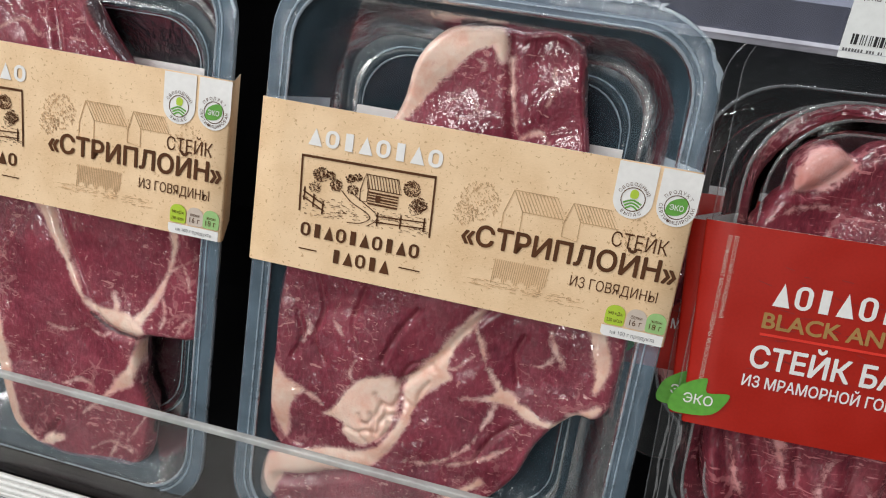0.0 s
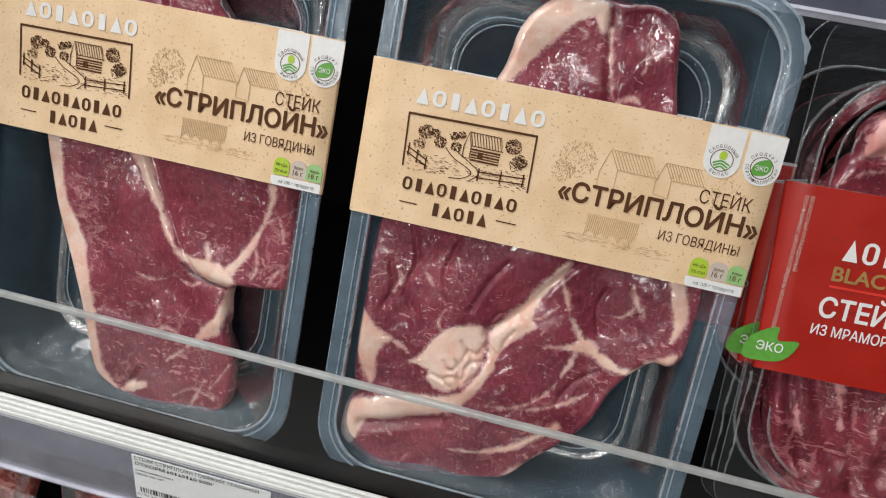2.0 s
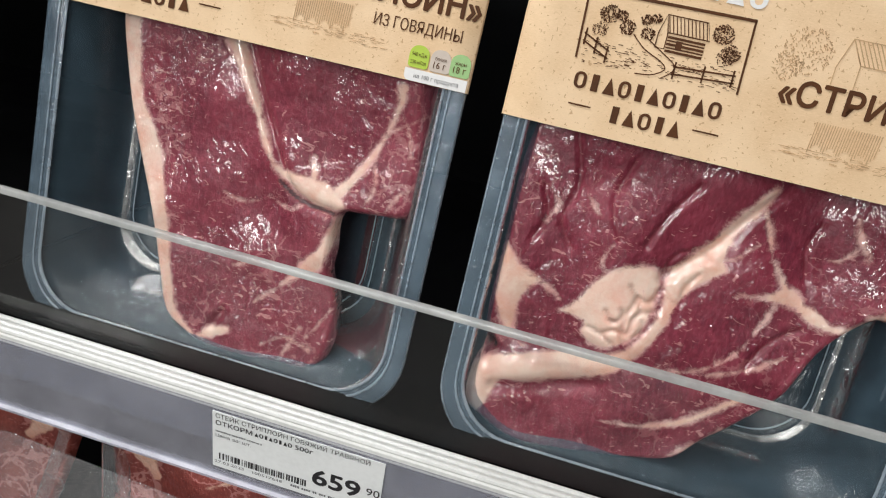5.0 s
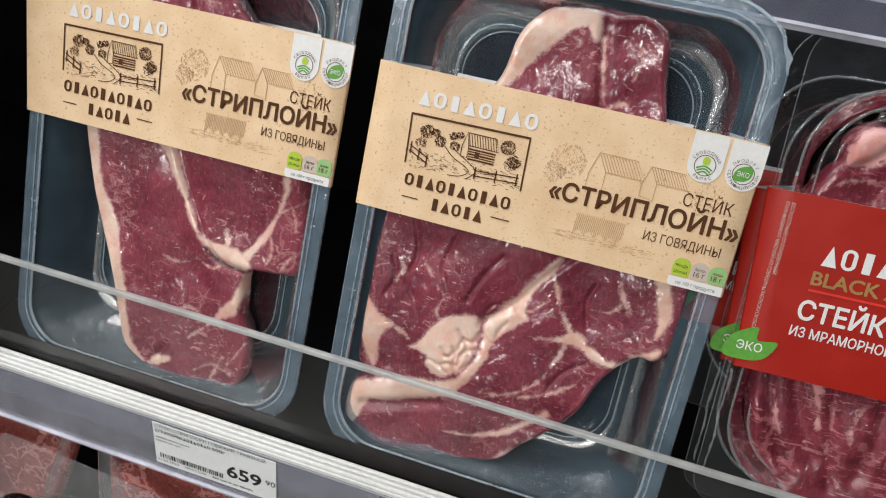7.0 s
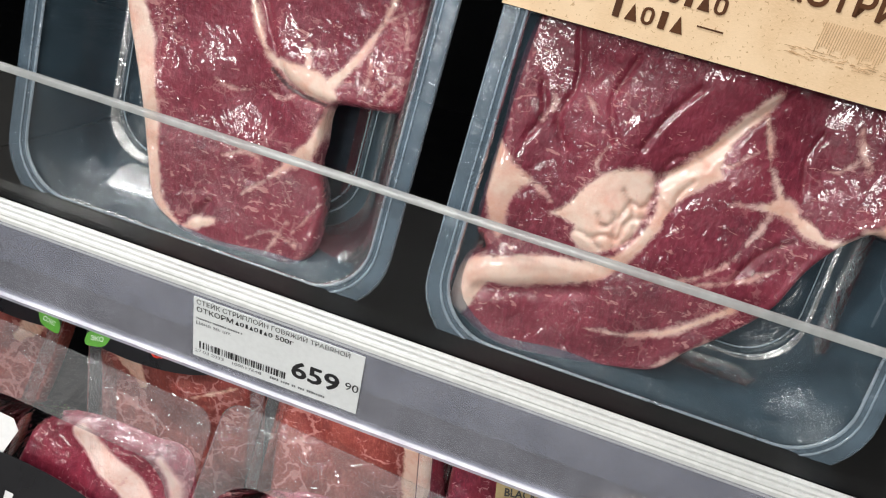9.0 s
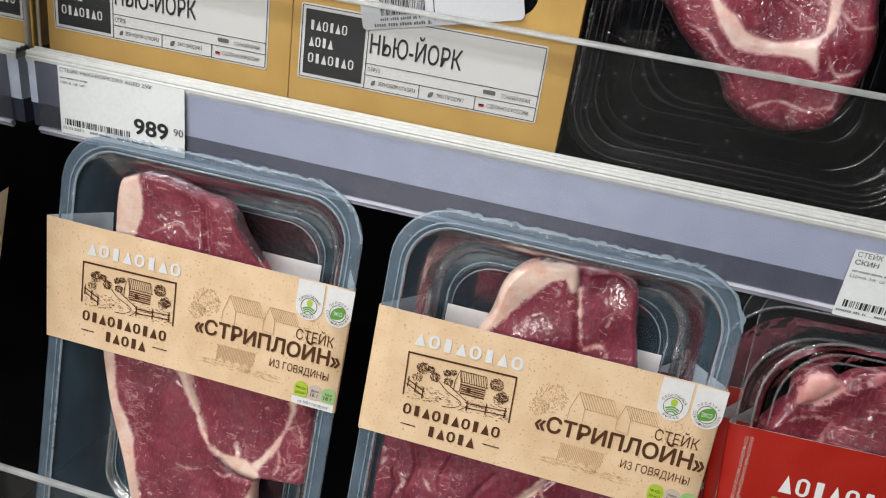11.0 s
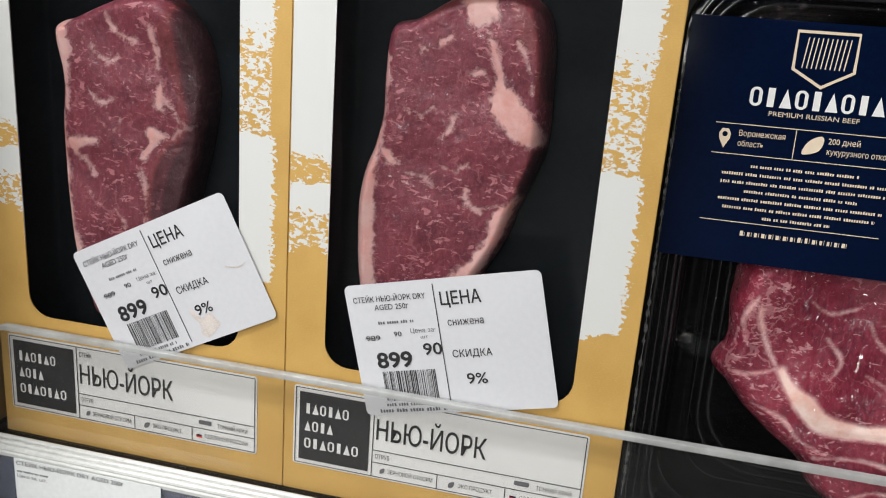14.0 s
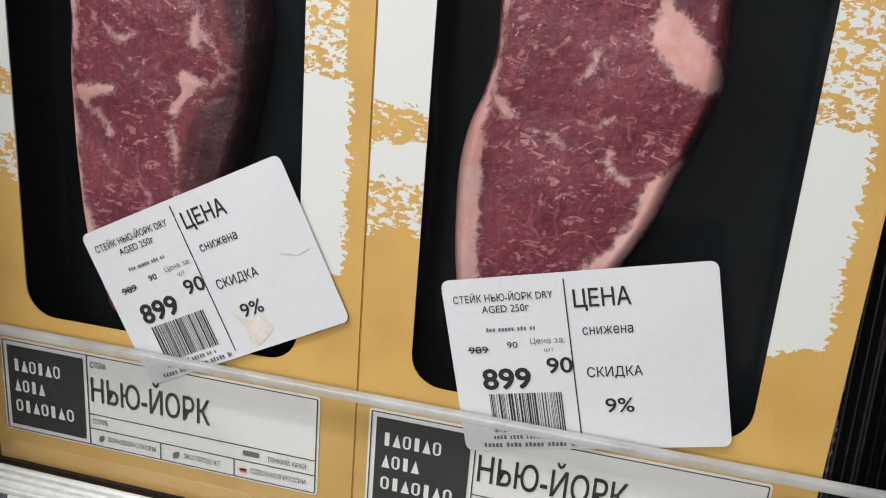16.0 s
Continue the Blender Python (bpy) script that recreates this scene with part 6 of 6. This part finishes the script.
def black_cover(p):
    pts = spline([(-0.060, -0.060), (-0.045, -0.0590), (-0.018, -0.0571), (0.0172, -0.0605), (0.0570, -0.0740)], False).tolist() + [(0.057, -0.20), (-0.060, -0.20)]
    b = part("black_band", plate([pts[::-1]], 0.0022, 0.0025), M["black_card"], p, "black card band")
    words = b
    wordmark(-0.0430, -0.0835, 0.073, 0.0100, 8, words, M["white_ink"], 0.003, 4)
    lettering("BLACK ANGUS", -0.0440, -0.0915, 0.0060, words, M["gold_ink"], 0.072, 0, 0.03, 0.003, 5)
    part("rule", sweep([(-0.046, -0.0965), (0.05, -0.0880)], 0.0012, 0.003), M["red_ink"], words)
    lettering("СТЕЙК СТРИПЛОЙН", -0.048, -0.1055, 0.0070, words, M["white_ink"], 0.082, 0, 0.03, 0.003, 5)
    lettering("ИЗ МРАМОРНОЙ ГОВЯДИНЫ", -0.048, -0.1135, 0.0042, words, M["white_ink"], 0.082, 0, 0.02, 0.003, 5)
    part("corner_frame", sweep([(0.036, -0.092), (0.037, -0.0700), (0.052, -0.0735)], 0.0007, 0.003), M["gold_ink"], b)
    part("white_card", plate([[(-0.060, -0.0620), (-0.060, -0.0400), (-0.030, -0.0405), (-0.026, -0.0450), (-0.031, -0.0600)]], 0.0012, 0.0014), M["white_card"], p, "white corner of the backing card")


def choice_cover(p):
    pts = [(-0.058, -0.006), (0.056, -0.006), (0.052, -0.0305)] + spline([(0.050, -0.0400), (0.042, -0.0482), (0.0096, -0.0542), (-0.0254, -0.0517), (-0.058, -0.0434)], False).tolist()
    part("black_band", plate([pts[::-1]], 0.0022, 0.0025), M["black_card"], p, "black card band")
    part("rule", sweep([(-0.0205, -0.0212), (0.030, -0.0212)], 0.0012, 0.003), M["red_ink"], p)
    lettering("СТЕЙК СТРИПЛОЙН", -0.026, -0.0308, 0.0066, p, M["white_ink"], 0.074, 0, 0.03, 0.003)
    lettering("ИЗ МРАМОРНОЙ ГОВЯДИНЫ", -0.0289, -0.0368, 0.0042, p, M["white_ink"], 0.076, 0, 0.02, 0.003)
    lettering("CHOICE", -0.0124, -0.0466, 0.0062, p, M["red_ink"], 0.0315, 0, 0.035, 0.003, 3)
    eco_leaf(p, -0.050, -0.0400, 0.72, 0.003)


def gold_cover(p):
    part("gold_band", plate([rrect(-0.034, -0.064, 0.016, -0.021, 0.002, 2)], 0.0026, 0.0029), M["gold_card"], p, "gold card band")
    wordmark(-0.030, -0.0350, 0.041, 0.0060, 8, p, M["white_ink"], 0.0034, 4)
    lettering("BLACK ANGUS", -0.0290, -0.0415, 0.0046, p, M["black_ink"], 0.040, 0, 0.03, 0.0034)
    part("rule", sweep([(-0.030, -0.0440), (0.014, -0.0440)], 0.0010, 0.0034), M["red_ink"], p)
    lettering("СТЕЙК «МИНУТКА»", -0.031, -0.0505, 0.0046, p, M["white_ink"], 0.046, 0, 0.03, 0.0034)
    lettering("ИЗ МРАМОРНОЙ ГОВЯДИНЫ", -0.031, -0.0555, 0.0031, p, M["white_ink"], 0.046, 0, 0.02, 0.0034)
    b = part("side_label", plate([[(-0.0440, -0.0300), (-0.0306, -0.0340), (-0.0257, -0.0080), (-0.0400, -0.0040)]], 0.0020, 0.0022), M["black_card"], p, "black side label with fine white print")
    bars([(-0.0345, -0.031 + k * 0.0022, 0.0040, 0.0011) for k in range(10)], b, M["white_ink"], 0.0024)
    c = part("paper_label", plate([[(-0.0720, -0.0214), (-0.0560, -0.0200), (-0.0530, -0.0090), (-0.0700, -0.0060)]], 0.0020, 0.0022), M["white_card"], p, "creased white paper label")
    part("print_patch", plate([[(-0.0700, -0.0190), (-0.0640, -0.0185), (-0.0630, -0.0130), (-0.0680, -0.0120)]], 0.0025), M["gold_ink"], c)


def red_cover(p):
    part("red_band", plate([rrect(-0.045, -0.060, 0.045, -0.002, 0.002, 2)], 0.0026, 0.0029), M["red_card"], p, "red card band")
    wordmark(-0.030, -0.026, 0.050, 0.0068, 8, p, M["white_ink"], 0.0034, 4)


ROUND = [(-50, -56), (-38, -38), (-16, -32), (5, -38), (34, -36), (56, -60), (58, -130), (40, -190), (-20, -200), (-54, -170)]
low_pack(0.0870, -0.0560, -0.4110, -3, 14, -0.066, 0.0600, [(-28, -62), (-25, -46), (-14, -37), (6, -33), (30, -32), (44, -31), (53, -42), (57, -70), (54, -130), (36, -190), (-20, -200), (-40, -140)], [((9, 13, 14, 13), [(-2, -38), (14, -44), (32, -52), (50, -76)]), ((4, 7, 3), [(40, -34), (50, -44), (55, -58)])], M["meat_c"], 71, "clear pack of marbled steak with a black printed band", black_cover)
low_pack(0.2250, -0.0560, -0.4110, -4, 14, -0.075, 0.0780, ROUND, [((3, 10, 4), [(-50, -62), (-34, -58), (-20, -80)]), ((8, 14, 8), [(-10, -36), (2, -50), (14, -80)]), ((3, 5, 2), [(-40, -42), (-20, -44), (0, -50)]), ((5, 12, 8), [(20, -44), (36, -50), (54, -70)])], M["meat_c"], 72, "clear pack of fatty beef steak without a band")
low_pack(0.3620, -0.0700, -0.3940, 3, 14, -0.054, 0.080, [(-44, -40), (-30, -18), (0, -12), (40, -14), (66, -30), (70, -130), (40, -190), (-20, -200), (-46, -150)], [((60, 60, 60), [(-40, -40), (0, -50), (40, -50)]), ((60, 60), [(-40, -110), (50, -110)])], M["meat_f"], 73, "clear pack of pale fatty beef with a rounded top", None, 0.030, -0.022)
low_pack(0.0500, 0.0740, -0.4385, 10.5, 10, -0.058, 0.062, [(-50, -20), (0, -14), (44, -18), (54, -60), (54, -130), (40, -190), (-20, -200), (-52, -140)], [((10, 14, 8), [(-44, -46), (-34, -56), (-26, -70)]), ((1, 2.5, 1), [(10, -72), (26, -66), (46, -58)])], M["meat_e"], 74, "clear pack of red steak with a black printed band", choice_cover)
low_pack(0.1850, 0.0740, -0.4360, 0, 10, -0.060, 0.060, [(-42, -6), (0, -3), (38, -5), (46, -40), (52, -80), (54, -120), (40, -190), (-20, -200), (-50, -90), (-47, -40)], [((16, 18, 19, 16), [(26, -6), (29, -20), (37, -46), (44, -84)]), ((1, 1.6, 1), [(-40, -24), (-20, -30), (4, -24)]), ((1, 1.8, 1), [(-42, -44), (-10, -40), (20, -50)])], M["meat_e"], 75, "clear pack of bright red steak with a fat edge", None, 0.010, -0.003)
low_pack(0.2990, 0.0560, -0.4310, 12, 10, -0.080, 0.050, [(-60, -30), (-30, -10), (10, -6), (38, -14), (42, -80), (40, -190), (-20, -200), (-60, -120)], [((1, 2), [(10, -30), (24, -60)])], M["meat_c"], 76, "clear pack of steak with a gold printed band", gold_cover, 0.010, -0.004)
low_pack(0.4000, 0.0500, -0.4330, 0, 10, -0.048, 0.060, ROUND, [((6, 6), [(10, -66), (50, -62)])], M["meat_e"], 77, "clear pack of steak with a red printed band", red_cover)
